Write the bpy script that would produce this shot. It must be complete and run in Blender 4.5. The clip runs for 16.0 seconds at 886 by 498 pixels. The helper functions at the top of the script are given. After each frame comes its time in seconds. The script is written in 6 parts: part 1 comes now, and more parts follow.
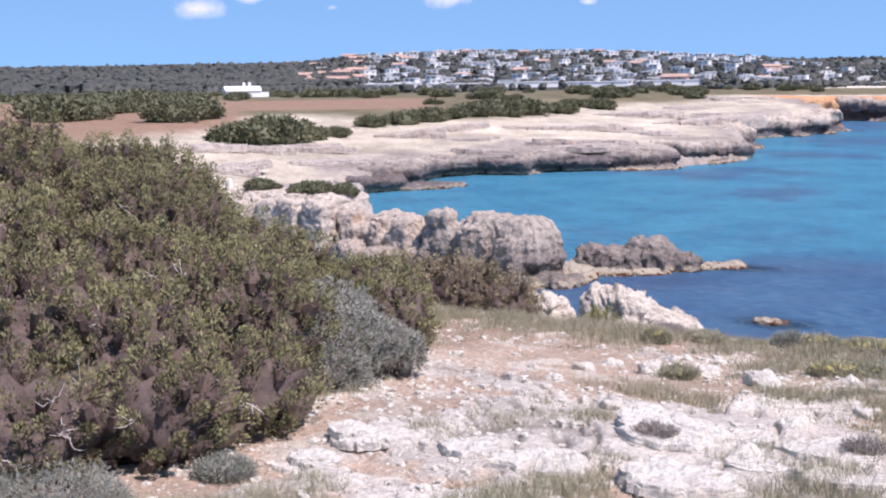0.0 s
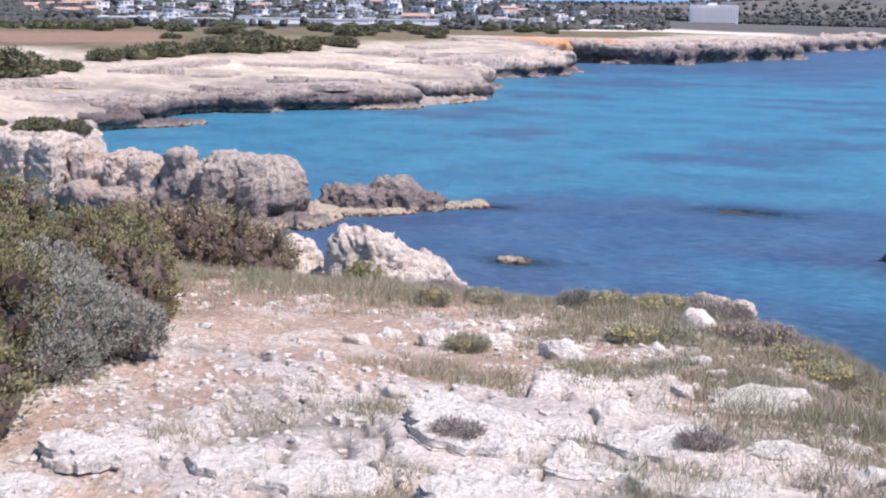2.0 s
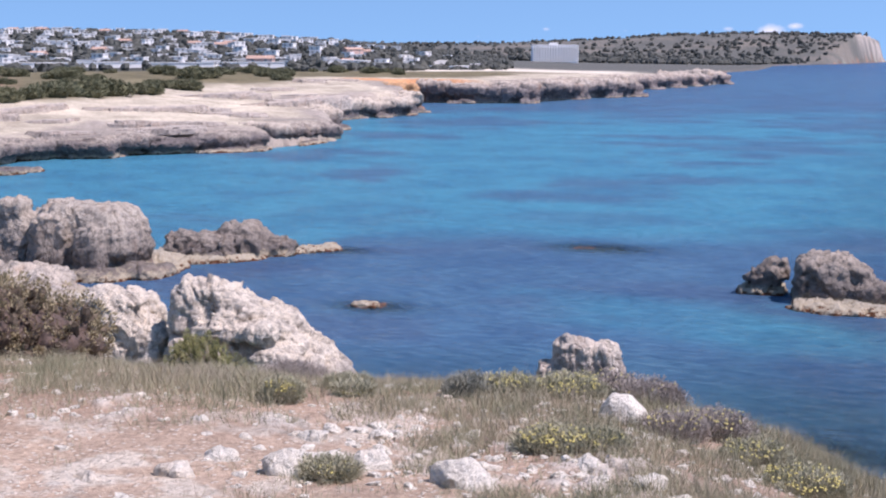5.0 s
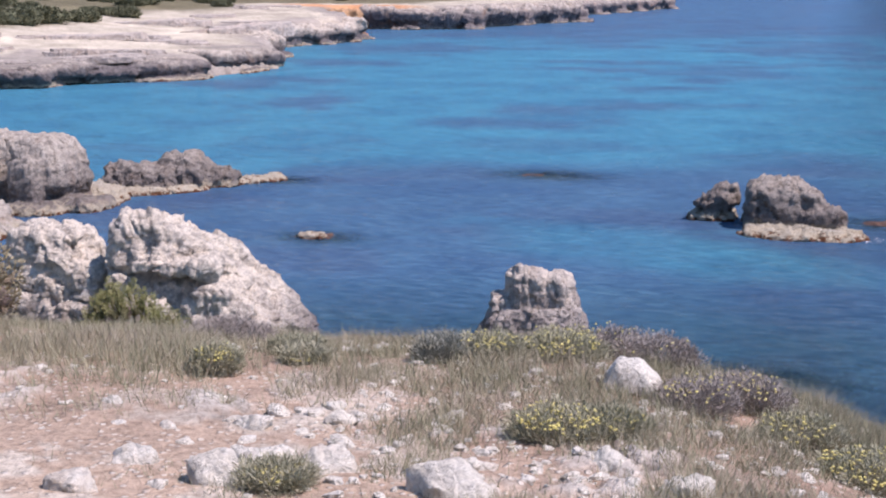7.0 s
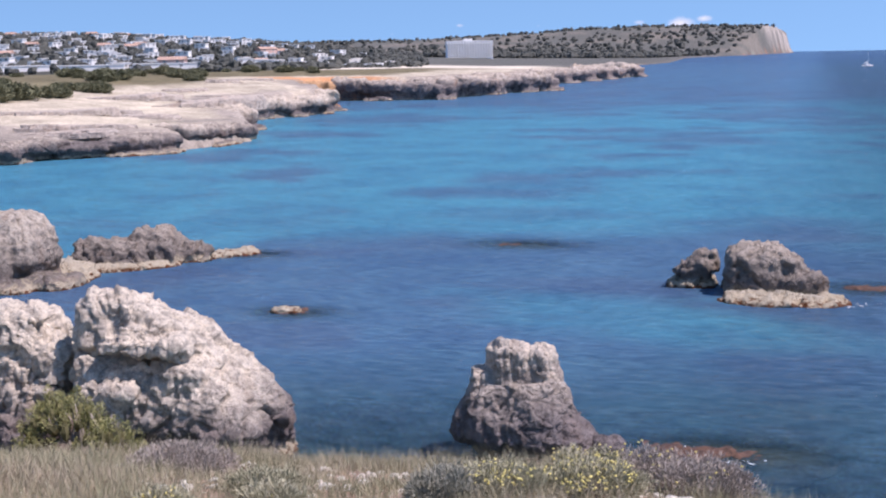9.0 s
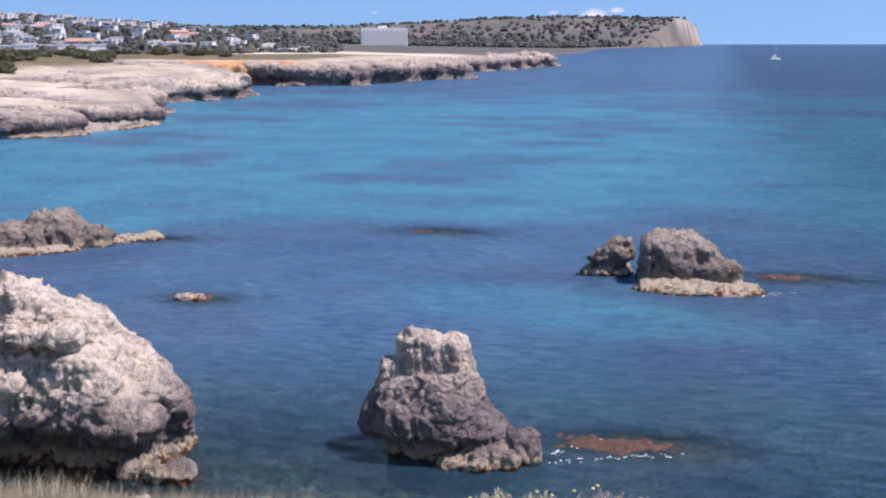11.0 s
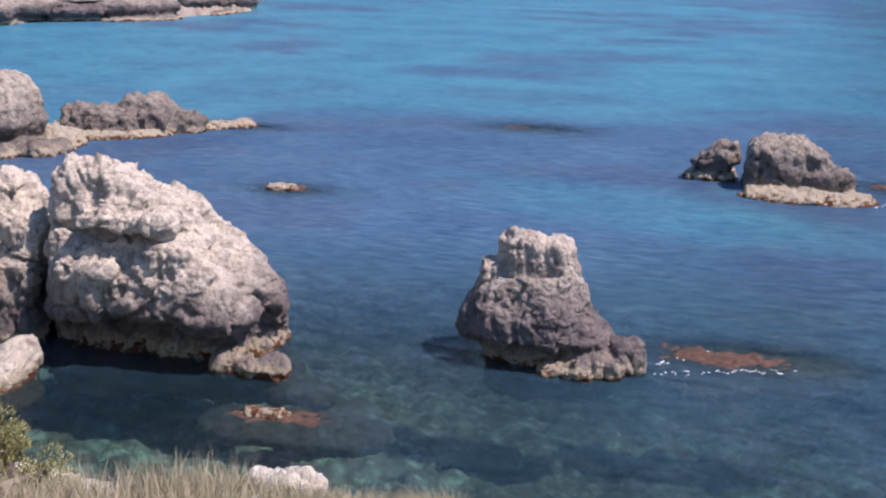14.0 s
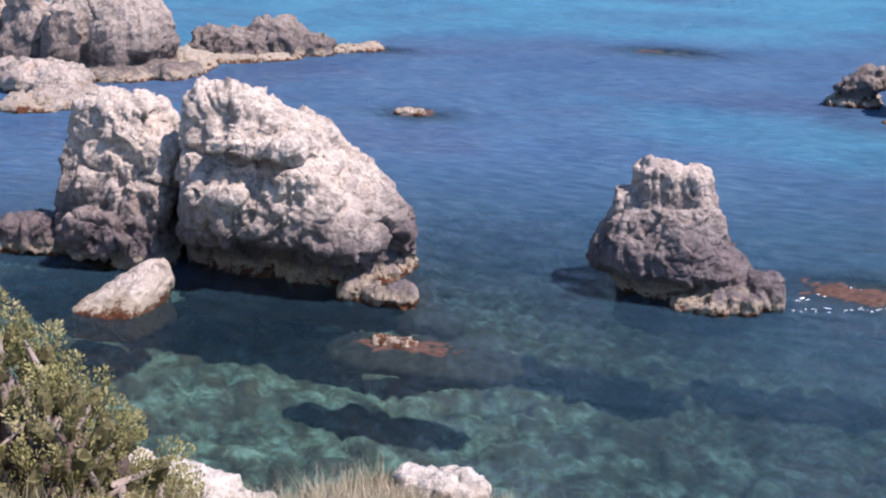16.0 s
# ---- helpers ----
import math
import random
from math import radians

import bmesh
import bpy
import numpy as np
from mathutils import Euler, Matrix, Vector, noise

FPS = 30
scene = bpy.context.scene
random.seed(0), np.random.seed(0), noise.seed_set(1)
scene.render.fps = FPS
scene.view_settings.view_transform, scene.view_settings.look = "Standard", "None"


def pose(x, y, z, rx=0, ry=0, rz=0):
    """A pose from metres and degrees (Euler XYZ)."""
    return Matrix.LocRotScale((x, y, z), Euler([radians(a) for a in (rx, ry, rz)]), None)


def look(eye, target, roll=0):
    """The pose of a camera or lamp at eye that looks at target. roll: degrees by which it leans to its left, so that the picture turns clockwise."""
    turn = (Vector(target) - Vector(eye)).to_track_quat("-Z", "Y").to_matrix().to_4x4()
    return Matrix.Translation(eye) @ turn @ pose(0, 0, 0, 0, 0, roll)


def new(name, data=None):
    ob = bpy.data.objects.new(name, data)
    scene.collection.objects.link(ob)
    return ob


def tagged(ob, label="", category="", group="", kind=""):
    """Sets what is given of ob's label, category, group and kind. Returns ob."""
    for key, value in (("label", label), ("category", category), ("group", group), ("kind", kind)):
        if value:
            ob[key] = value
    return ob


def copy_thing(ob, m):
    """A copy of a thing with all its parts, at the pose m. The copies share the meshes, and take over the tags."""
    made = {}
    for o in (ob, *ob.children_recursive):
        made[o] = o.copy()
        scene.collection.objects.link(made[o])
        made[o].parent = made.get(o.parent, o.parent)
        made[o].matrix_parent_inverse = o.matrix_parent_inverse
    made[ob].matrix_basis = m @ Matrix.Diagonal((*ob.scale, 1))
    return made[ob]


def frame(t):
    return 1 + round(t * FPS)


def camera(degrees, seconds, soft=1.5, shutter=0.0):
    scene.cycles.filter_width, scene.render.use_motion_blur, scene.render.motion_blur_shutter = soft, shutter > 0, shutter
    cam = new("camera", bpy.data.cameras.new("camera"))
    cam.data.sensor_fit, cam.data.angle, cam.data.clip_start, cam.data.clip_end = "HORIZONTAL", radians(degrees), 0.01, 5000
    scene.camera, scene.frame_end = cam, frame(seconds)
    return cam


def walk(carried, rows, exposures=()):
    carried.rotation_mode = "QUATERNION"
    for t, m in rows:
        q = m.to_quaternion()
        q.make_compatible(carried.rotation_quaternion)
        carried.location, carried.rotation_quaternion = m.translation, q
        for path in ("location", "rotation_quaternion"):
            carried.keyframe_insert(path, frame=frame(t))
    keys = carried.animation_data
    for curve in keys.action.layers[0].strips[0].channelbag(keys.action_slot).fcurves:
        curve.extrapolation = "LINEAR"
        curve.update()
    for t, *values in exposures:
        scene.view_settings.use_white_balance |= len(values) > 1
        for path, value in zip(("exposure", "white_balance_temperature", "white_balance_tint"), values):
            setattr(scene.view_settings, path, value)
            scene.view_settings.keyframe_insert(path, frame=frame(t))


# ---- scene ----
EXPOSURES = ((0.0, 0.45, 6480, 27), (5.0, 0.35, 6480, 28), (9.5, 0.33, 6600, 28), (12.0, 0.3, 6800, 29), (14.0, 0.36, 6850, 29), (15.5, 0.54, 6650, 31))
cam = camera(38.6, 16.0, soft=2.1)

# seconds, eye, a point ahead, roll
PATH = [
    (0, (0.025, -0.022, 11.210), (-1.183, 1.549, 10.944), -0.75),
    (0.5, (-0.172, 0.201, 11.189), (-1.255, 1.857, 10.903), -0.23),
    (1, (-0.348, 0.433, 11.169), (-1.343, 2.139, 10.856), 0.18),
    (1.5, (-0.512, 0.652, 11.150), (-1.435, 2.394, 10.812), 0.30),
    (2, (-0.683, 0.872, 11.126), (-1.539, 2.642, 10.764), 0.62),
    (2.5, (-0.799, 1.053, 11.115), (-1.603, 2.849, 10.759), 0.64),
    (3, (-0.921, 1.291, 11.088), (-1.684, 3.116, 10.794), 0.20),
    (3.2, (-0.970, 1.371, 11.084), (-1.719, 3.206, 10.816), 0.34),
    (5.3, (-1.477, 2.577, 10.963), (-2.108, 4.449, 10.649), -0.14),
    (5.5, (-1.516, 2.675, 10.954), (-2.138, 4.547, 10.623), -0.22),
    (6, (-1.621, 2.914, 10.917), (-2.219, 4.787, 10.550), -0.24),
    (6.5, (-1.725, 3.162, 10.881), (-2.305, 5.035, 10.486), -0.31),
    (7, (-1.838, 3.384, 10.845), (-2.396, 5.260, 10.435), -0.25),
    (7.5, (-1.945, 3.615, 10.813), (-2.487, 5.495, 10.398), -0.14),
    (8, (-2.011, 3.810, 10.811), (-2.543, 5.692, 10.395), -0.61),
    (8.5, (-2.085, 4.011, 10.810), (-2.608, 5.903, 10.426), -1.05),
    (9, (-2.174, 4.258, 10.793), (-2.698, 6.164, 10.490), -1.05),
    (9.5, (-2.280, 4.546, 10.773), (-2.773, 6.468, 10.519), -1.05),
    (9.7, (-2.321, 4.668, 10.754), (-2.788, 6.590, 10.457), -1.05),
    (11.8, (-2.693, 5.995, 10.405), (-3.077, 7.928, 10.065), -0.00),
    (12, (-2.799, 6.003, 10.423), (-3.219, 7.925, 10.067), 0.05),
    (12.5, (-2.917, 6.150, 10.414), (-3.392, 8.053, 10.020), 0.34),
    (13, (-2.930, 6.212, 10.447), (-3.419, 8.101, 10.009), 0.72),
    (13.5, (-3.105, 6.569, 10.340), (-3.604, 8.449, 9.875), 1.03),
    (14, (-3.282, 6.906, 10.256), (-3.790, 8.779, 9.771), 1.27),
    (14.5, (-3.283, 6.961, 10.302), (-3.816, 8.812, 9.764), 1.20),
    (15, (-3.327, 7.066, 10.300), (-3.907, 8.892, 9.724), 1.00),
    (15.5, (-3.464, 7.259, 10.294), (-4.103, 9.057, 9.695), 0.71),
    (16, (-3.610, 7.482, 10.186), (-4.292, 9.263, 9.583), 0.50),
]
walk(cam, [(t, look(e, a, r)) for t, e, a, r in PATH], EXPOSURES)


# ---- world and sun ----
SUN_ELEVATION, SUN_FROM = radians(57), radians(95)   # SUN_FROM: clockwise from +y
world = bpy.data.worlds.new("sky")
scene.world = world
world.use_nodes = True
wn = world.node_tree
sky = wn.nodes.new("ShaderNodeTexSky")
sky.sky_type = "NISHITA"
sky.sun_disc = False
sky.sun_elevation, sky.sun_rotation = SUN_ELEVATION, SUN_FROM
sky.air_density, sky.dust_density, sky.ozone_density = 1.0, 0.1, 0.9
wn.nodes["Background"].inputs["Strength"].default_value = 0.15
where = wn.nodes.new("ShaderNodeTexCoord")
lift = wn.nodes.new("ShaderNodeVectorMath")
lift.operation = "ADD"
lift.inputs[1].default_value = (0, 0, 0.3)
wn.links.new(where.outputs["Generated"], lift.inputs[0])
unit = wn.nodes.new("ShaderNodeVectorMath")
unit.operation = "NORMALIZE"
wn.links.new(lift.outputs[0], unit.inputs[0])
wn.links.new(unit.outputs[0], sky.inputs["Vector"])
puff = wn.nodes.new("ShaderNodeTexNoise")
puff.inputs["Scale"].default_value, puff.inputs["Detail"].default_value, puff.inputs["Roughness"].default_value = 46.0, 6.0, 0.6
wn.links.new(where.outputs["Generated"], puff.inputs["Vector"])
# small fair-weather clouds low over the land: direction, half width, strength
CLOUDS = [((-0.746, 0.664, 0.056), 0.036, 1.0), ((-0.718, 0.694, 0.064), 0.022, 0.9), ((-0.672, 0.739, 0.056), 0.014, 0.6), ((-0.604, 0.795, 0.063), 0.04, 0.8), ((-0.514, 0.856, 0.058), 0.014, 0.9), ((-0.082, 0.996, 0.021), 0.02, 1.0), ((-0.065, 0.997, 0.024), 0.012, 0.9),
          ((-0.114, 0.993, 0.022), 0.011, 0.75), ((-0.25, 0.968, 0.0225), 0.008, 0.6), ((-0.19, 0.981, 0.021), 0.009, 0.5), ((0.049, 0.998, 0.04), 0.012, 0.55), ((-0.30, 0.954, 0.017), 0.008, 0.5), ((0.3, 0.94, 0.12), 0.07, 0.9), ((0.6, -0.7, 0.3), 0.2, 0.9), ((-0.9, -0.3, 0.25), 0.16, 0.9)]
heap = None
for way, half, thick in CLOUDS:
    off = wn.nodes.new("ShaderNodeVectorMath")
    off.operation = "SUBTRACT"
    off.inputs[1].default_value = way
    wn.links.new(where.outputs["Generated"], off.inputs[0])
    flat = wn.nodes.new("ShaderNodeVectorMath")
    flat.operation = "MULTIPLY"
    flat.inputs[1].default_value = (1.3 / half, 1.3 / half, 3.0 / half)
    wn.links.new(off.outputs[0], flat.inputs[0])
    size = wn.nodes.new("ShaderNodeVectorMath")
    size.operation = "LENGTH"
    wn.links.new(flat.outputs[0], size.inputs[0])
    body = wn.nodes.new("ShaderNodeMapRange")
    body.inputs[1].default_value, body.inputs[2].default_value, body.inputs[3].default_value, body.inputs[4].default_value = 0.0, 1.3, thick, 0.0
    wn.links.new(size.outputs["Value"], body.inputs[0])
    if heap is None:
        heap = body.outputs[0]
    else:
        most = wn.nodes.new("ShaderNodeMath")
        most.operation = "MAXIMUM"
        wn.links.new(heap, most.inputs[0])
        wn.links.new(body.outputs[0], most.inputs[1])
        heap = most.outputs[0]
torn = wn.nodes.new("ShaderNodeMath")
torn.operation = "ADD"
wn.links.new(heap, torn.inputs[0])
wn.links.new(puff.outputs["Fac"], torn.inputs[1])
veil = wn.nodes.new("ShaderNodeMapRange")
veil.inputs[1].default_value, veil.inputs[2].default_value, veil.inputs[4].default_value = 0.9, 1.4, 0.8
wn.links.new(torn.outputs[0], veil.inputs[0])
cloudy = wn.nodes.new("ShaderNodeMix")
cloudy.data_type = "RGBA"
wn.links.new(veil.outputs[0], cloudy.inputs[0])
air = wn.nodes.new("ShaderNodeMix")
air.data_type, air.blend_type = "RGBA", "MULTIPLY"
air.inputs[0].default_value = 1.0
air.inputs[7].default_value = (0.74, 1.0, 1.04, 1)
wn.links.new(sky.outputs["Color"], air.inputs[6])
wn.links.new(air.outputs[2], cloudy.inputs[6])
cloudy.inputs[7].default_value = (5.2, 5.3, 5.6, 1)
wn.links.new(cloudy.outputs[2], wn.nodes["Background"].inputs["Color"])

sun = new("sun", bpy.data.lights.new("sun", "SUN"))
sun.data.energy, sun.data.angle, sun.data.color = 4.6, radians(0.55), (1.0, 0.95, 0.88)
toward = Vector((math.sin(SUN_FROM) * math.cos(SUN_ELEVATION), math.cos(SUN_FROM) * math.cos(SUN_ELEVATION), math.sin(SUN_ELEVATION)))
sun.matrix_world = look(toward * 60, (0, 0, 0))

rng = np.random.default_rng(7)


# ---- noise on arrays ----
def lattice(ix, iy, iz, seed):
    h = (ix.astype(np.int64) * 374761393 + iy.astype(np.int64) * 668265263 + iz.astype(np.int64) * 2147483647 + seed * 1013904223) & 0xFFFFFFFF
    h = ((h ^ (h >> 13)) * 1274126177) & 0xFFFFFFFF
    h = ((h ^ (h >> 16)) * 2246822519) & 0xFFFFFFFF
    return ((h ^ (h >> 15)) & 0xFFFFFF) / float(0xFFFFFF)


def value_noise(p, seed=0):
    """Smooth noise from -1 to 1 at the rows of p."""
    i = np.floor(p).astype(np.int64)
    f = p - i
    u = f * f * f * (f * (f * 6 - 15) + 10)
    out = 0
    for dx in (0, 1):
        for dy in (0, 1):
            for dz in (0, 1):
                w = (u[:, 0] if dx else 1 - u[:, 0]) * (u[:, 1] if dy else 1 - u[:, 1]) * (u[:, 2] if dz else 1 - u[:, 2])
                out = out + w * lattice(i[:, 0] + dx, i[:, 1] + dy, i[:, 2] + dz, seed)
    return out * 2 - 1


def fbm(p, octaves=4, gain=0.5, seed=0):
    p = np.asarray(p, float)
    out, a, total = 0, 1.0, 0.0
    for k in range(octaves):
        out = out + a * value_noise(p * 2.03**k + 17.3 * k, seed + k)
        total += a
        a *= gain
    return out / total


def ridged(p, octaves=4, gain=0.5, seed=0):
    p = np.asarray(p, float)
    out, a, total = 0, 1.0, 0.0
    for k in range(octaves):
        out = out + a * (1 - 2 * np.abs(value_noise(p * 2.03**k + 9.1 * k, seed + k)))
        total += a
        a *= gain
    return out / total


def cells(p, seed=0):
    """Distances to the nearest and second nearest of scattered points, the nearest one's number and the height of a tilted facet."""
    i = np.floor(p).astype(np.int64)
    f1, f2, who, off = np.full(len(p), 9.0), np.full(len(p), 9.0), np.zeros(len(p)), np.zeros_like(p)
    for dx in (-1, 0, 1):
        for dy in (-1, 0, 1):
            for dz in (-1, 0, 1):
                c = i + (dx, dy, dz)
                q = np.stack([lattice(c[:, 0], c[:, 1], c[:, 2], seed + k) for k in (1, 2, 3)], 1) + c
                d = np.sqrt(((q - p) ** 2).sum(1))
                near = d < f1
                f2 = np.where(near, f1, np.minimum(f2, d))
                who = np.where(near, lattice(c[:, 0], c[:, 1], c[:, 2], seed + 9), who)
                off = np.where(near[:, None], p - q, off)
                f1 = np.where(near, d, f1)
    tilt = np.stack([np.sin(who * 91.7), np.sin(who * 57.3 + 1), np.sin(who * 133.1 + 2)], 1)
    return f1, f2, who, (tilt * off).sum(1)


def flat3(x, y, s=1.0, z=0.0):
    return np.stack([x * s, y * s, np.zeros_like(x) + z], 1)


def smooth(x, a, b):
    t = np.clip((x - a) / (b - a), 0, 1)
    return t * t * (3 - 2 * t)


# ---- materials ----
def material(name):
    m = bpy.data.materials.new(name)
    m.use_nodes = True
    return m, m.node_tree.nodes, m.node_tree.links, m.node_tree.nodes["Principled BSDF"]


def ramp(nodes, stops):
    r = nodes.new("ShaderNodeValToRGB")
    while len(r.color_ramp.elements) < len(stops):
        r.color_ramp.elements.new(0.5)
    for e, (at, c) in zip(r.color_ramp.elements, stops):
        e.position, e.color = at, (*c, 1)
    return r


def noise_node(nodes, links, scale, detail=4, rough=0.6, coords=None):
    n = nodes.new("ShaderNodeTexNoise")
    n.inputs["Scale"].default_value, n.inputs["Detail"].default_value, n.inputs["Roughness"].default_value = scale, detail, rough
    if coords is not None:
        links.new(coords, n.inputs["Vector"])
    return n


def mix_node(nodes, links, mode, fac, a, b):
    m = nodes.new("ShaderNodeMix")
    m.data_type, m.blend_type = "RGBA", mode
    for sock, v in ((m.inputs[0], fac), (m.inputs[6], a), (m.inputs[7], b)):
        if isinstance(v, bpy.types.NodeSocket):
            links.new(v, sock)
        elif isinstance(v, (int, float)):
            sock.default_value = v
        else:
            sock.default_value = (*v, 1)
    return m.outputs[2]


def math_node(nodes, links, op, a, b=0.5, c=0.0, clamp=False):
    m = nodes.new("ShaderNodeMath")
    m.operation, m.use_clamp = op, clamp
    for sock, v in zip(m.inputs, (a, b, c)):
        if isinstance(v, bpy.types.NodeSocket):
            links.new(v, sock)
        else:
            sock.default_value = v
    return m.outputs[0]


def bump(nodes, links, bsdf, height, strength, distance):
    b = nodes.new("ShaderNodeBump")
    b.inputs["Strength"].default_value, b.inputs["Distance"].default_value = strength, distance
    links.new(height, b.inputs["Height"])
    links.new(b.outputs["Normal"], bsdf.inputs["Normal"])


def ground_material():
    """Base colours of soil, rock, field, wood and sea bed come as an attribute; grain and relief are added here."""
    m, n, l, p = material("ground")
    geo = n.new("ShaderNodeNewGeometry").outputs["Position"]
    att = n.new("ShaderNodeAttribute")
    att.attribute_name = "earth"
    fine = noise_node(n, l, 28, 5, 0.7, geo)
    mid = noise_node(n, l, 1.7, 5, 0.65, geo)
    c = mix_node(n, l, "MULTIPLY", 0.75, att.outputs["Color"], ramp_out(n, l, fine.outputs["Fac"], [(0.3, (0.45, 0.42, 0.4)), (0.5, (1, 1, 1)), (0.68, (1.35, 1.35, 1.35))]))
    c = mix_node(n, l, "MULTIPLY", 0.6, c, ramp_out(n, l, mid.outputs["Fac"], [(0.32, (0.62, 0.6, 0.6)), (0.55, (1.05, 1.05, 1.05)), (0.7, (1.25, 1.22, 1.2))]))
    chip = n.new("ShaderNodeTexVoronoi")
    chip.inputs["Scale"].default_value = 38.0
    l.new(geo, chip.inputs["Vector"])
    one = n.new("ShaderNodeSeparateColor")
    l.new(chip.outputs["Color"], one.inputs[0])
    pale = math_node(n, l, "MULTIPLY", ramp_out(n, l, one.outputs[0], [(0.66, (0, 0, 0)), (0.7, (1, 1, 1))]), ramp_out(n, l, chip.outputs["Distance"], [(0.3, (1, 1, 1)), (0.45, (0, 0, 0))]))
    pale = math_node(n, l, "MULTIPLY", pale, ramp_out(n, l, mid.outputs["Fac"], [(0.36, (0.1, 0.1, 0.1)), (0.5, (0.9, 0.9, 0.9))]))
    near = n.new("ShaderNodeAttribute")
    near.attribute_name = "chips"
    c = mix_node(n, l, "MIX", math_node(n, l, "MULTIPLY", pale, near.outputs["Fac"]), c, (0.62, 0.55, 0.47))
    sunk = n.new("ShaderNodeSeparateXYZ")
    l.new(geo, sunk.inputs[0])
    under = n.new("ShaderNodeMapRange")
    under.inputs[1].default_value, under.inputs[2].default_value, under.inputs[3].default_value, under.inputs[4].default_value = -0.4, -0.1, 0.8, 0.0
    l.new(sunk.outputs[2], under.inputs[0])
    stones = noise_node(n, l, 1.5, 8, 0.72, geo)
    weedy = noise_node(n, l, 0.5, 4, 0.6, geo)
    bed = ramp_out(n, l, stones.outputs["Fac"], [(0.34, (0.035, 0.03, 0.03)), (0.45, (0.16, 0.115, 0.08)), (0.53, (0.27, 0.25, 0.17)), (0.62, (0.5, 0.5, 0.38)), (0.72, (0.62, 0.64, 0.5))])
    bed = mix_node(n, l, "MIX", ramp_out(n, l, weedy.outputs["Fac"], [(0.5, (0, 0, 0)), (0.62, (0.75, 0.75, 0.75))]), bed, (0.14, 0.07, 0.045))
    c = mix_node(n, l, "MIX", under.outputs[0], c, bed)
    l.new(c, p.inputs["Base Color"])
    p.inputs["Roughness"].default_value = 0.95
    p.inputs["Specular IOR Level"].default_value = 0.1
    both = math_node(n, l, "ADD", math_node(n, l, "MULTIPLY_ADD", math_node(n, l, "MULTIPLY", pale, near.outputs["Fac"]), 0.5, fine.outputs["Fac"]), math_node(n, l, "MULTIPLY", mid.outputs["Fac"], 3.0))
    bump(n, l, p, both, 0.8, 0.03)
    return m


def ramp_out(nodes, links, fac, stops):
    r = ramp(nodes, stops)
    links.new(fac, r.inputs["Fac"])
    return r.outputs["Color"]


def limestone(name, pale, grey, dark, tide=True, scale=1.0, grey_from=1.2, grey_to=2.6, warm=0.25, wave=2.0):
    """Weathered limestone: pale on top, grey lichen lower down, a pale salt-worn band and brown weed at the water."""
    m, n, l, p = material(name)
    geo = n.new("ShaderNodeNewGeometry")
    pos = geo.outputs["Position"]
    sep = n.new("ShaderNodeSeparateXYZ")
    l.new(pos, sep.inputs[0])
    big = noise_node(n, l, 0.55 * scale, 5, 0.6, pos)
    mid = noise_node(n, l, 2.6 * scale, 6, 0.7, pos)
    fine = noise_node(n, l, 15 * scale, 6, 0.75, pos)
    stain = noise_node(n, l, 0.9 * scale, 4, 0.6, pos)
    base = ramp_out(n, l, fine.outputs["Fac"], [(0.3, tuple(v * 0.6 for v in pale)), (0.5, pale), (0.75, tuple(min(0.9, v * 1.2) for v in pale))])
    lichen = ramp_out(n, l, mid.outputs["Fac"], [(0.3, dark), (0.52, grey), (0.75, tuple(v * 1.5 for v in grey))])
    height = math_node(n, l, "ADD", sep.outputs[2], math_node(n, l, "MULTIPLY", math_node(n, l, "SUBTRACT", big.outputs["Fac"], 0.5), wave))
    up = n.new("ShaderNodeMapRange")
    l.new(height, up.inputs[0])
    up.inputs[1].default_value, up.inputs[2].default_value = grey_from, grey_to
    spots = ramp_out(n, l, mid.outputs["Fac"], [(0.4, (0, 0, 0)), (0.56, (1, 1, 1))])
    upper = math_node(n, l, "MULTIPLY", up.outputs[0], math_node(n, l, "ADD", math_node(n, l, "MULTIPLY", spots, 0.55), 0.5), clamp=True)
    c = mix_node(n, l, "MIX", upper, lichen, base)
    rust = ramp_out(n, l, stain.outputs["Fac"], [(0.56, (0, 0, 0)), (0.72, (1, 1, 1))])
    c = mix_node(n, l, "MIX", math_node(n, l, "MULTIPLY", rust, warm), c, (0.46, 0.27, 0.16))
    if tide:
        wet = n.new("ShaderNodeMapRange")
        zz = math_node(n, l, "ADD", sep.outputs[2], math_node(n, l, "MULTIPLY", math_node(n, l, "SUBTRACT", mid.outputs["Fac"], 0.5), 1.5))
        l.new(zz, wet.inputs[0])
        wet.inputs[1].default_value, wet.inputs[2].default_value = 0.2, 0.5
        c = mix_node(n, l, "MIX", wet.outputs[0], (0.42, 0.36, 0.27), c)
        weed = n.new("ShaderNodeMapRange")
        l.new(zz, weed.inputs[0])
        weed.inputs[1].default_value, weed.inputs[2].default_value = 0.04, 0.16
        c = mix_node(n, l, "MIX", weed.outputs[0], (0.12, 0.05, 0.025), c)
    l.new(c, p.inputs["Base Color"])
    p.inputs["Roughness"].default_value = 0.92
    p.inputs["Specular IOR Level"].default_value = 0.15
    crack = n.new("ShaderNodeTexVoronoi")
    crack.feature = "DISTANCE_TO_EDGE"
    crack.inputs["Scale"].default_value = 2.2 * scale
    l.new(pos, crack.inputs["Vector"])
    h = math_node(n, l, "ADD", math_node(n, l, "MULTIPLY", fine.outputs["Fac"], 0.6), math_node(n, l, "MULTIPLY", mid.outputs["Fac"], 1.6))
    h = math_node(n, l, "ADD", h, math_node(n, l, "MINIMUM", math_node(n, l, "MULTIPLY", crack.outputs["Distance"], 2.0), 0.25))
    crag = n.new("ShaderNodeTexVoronoi")
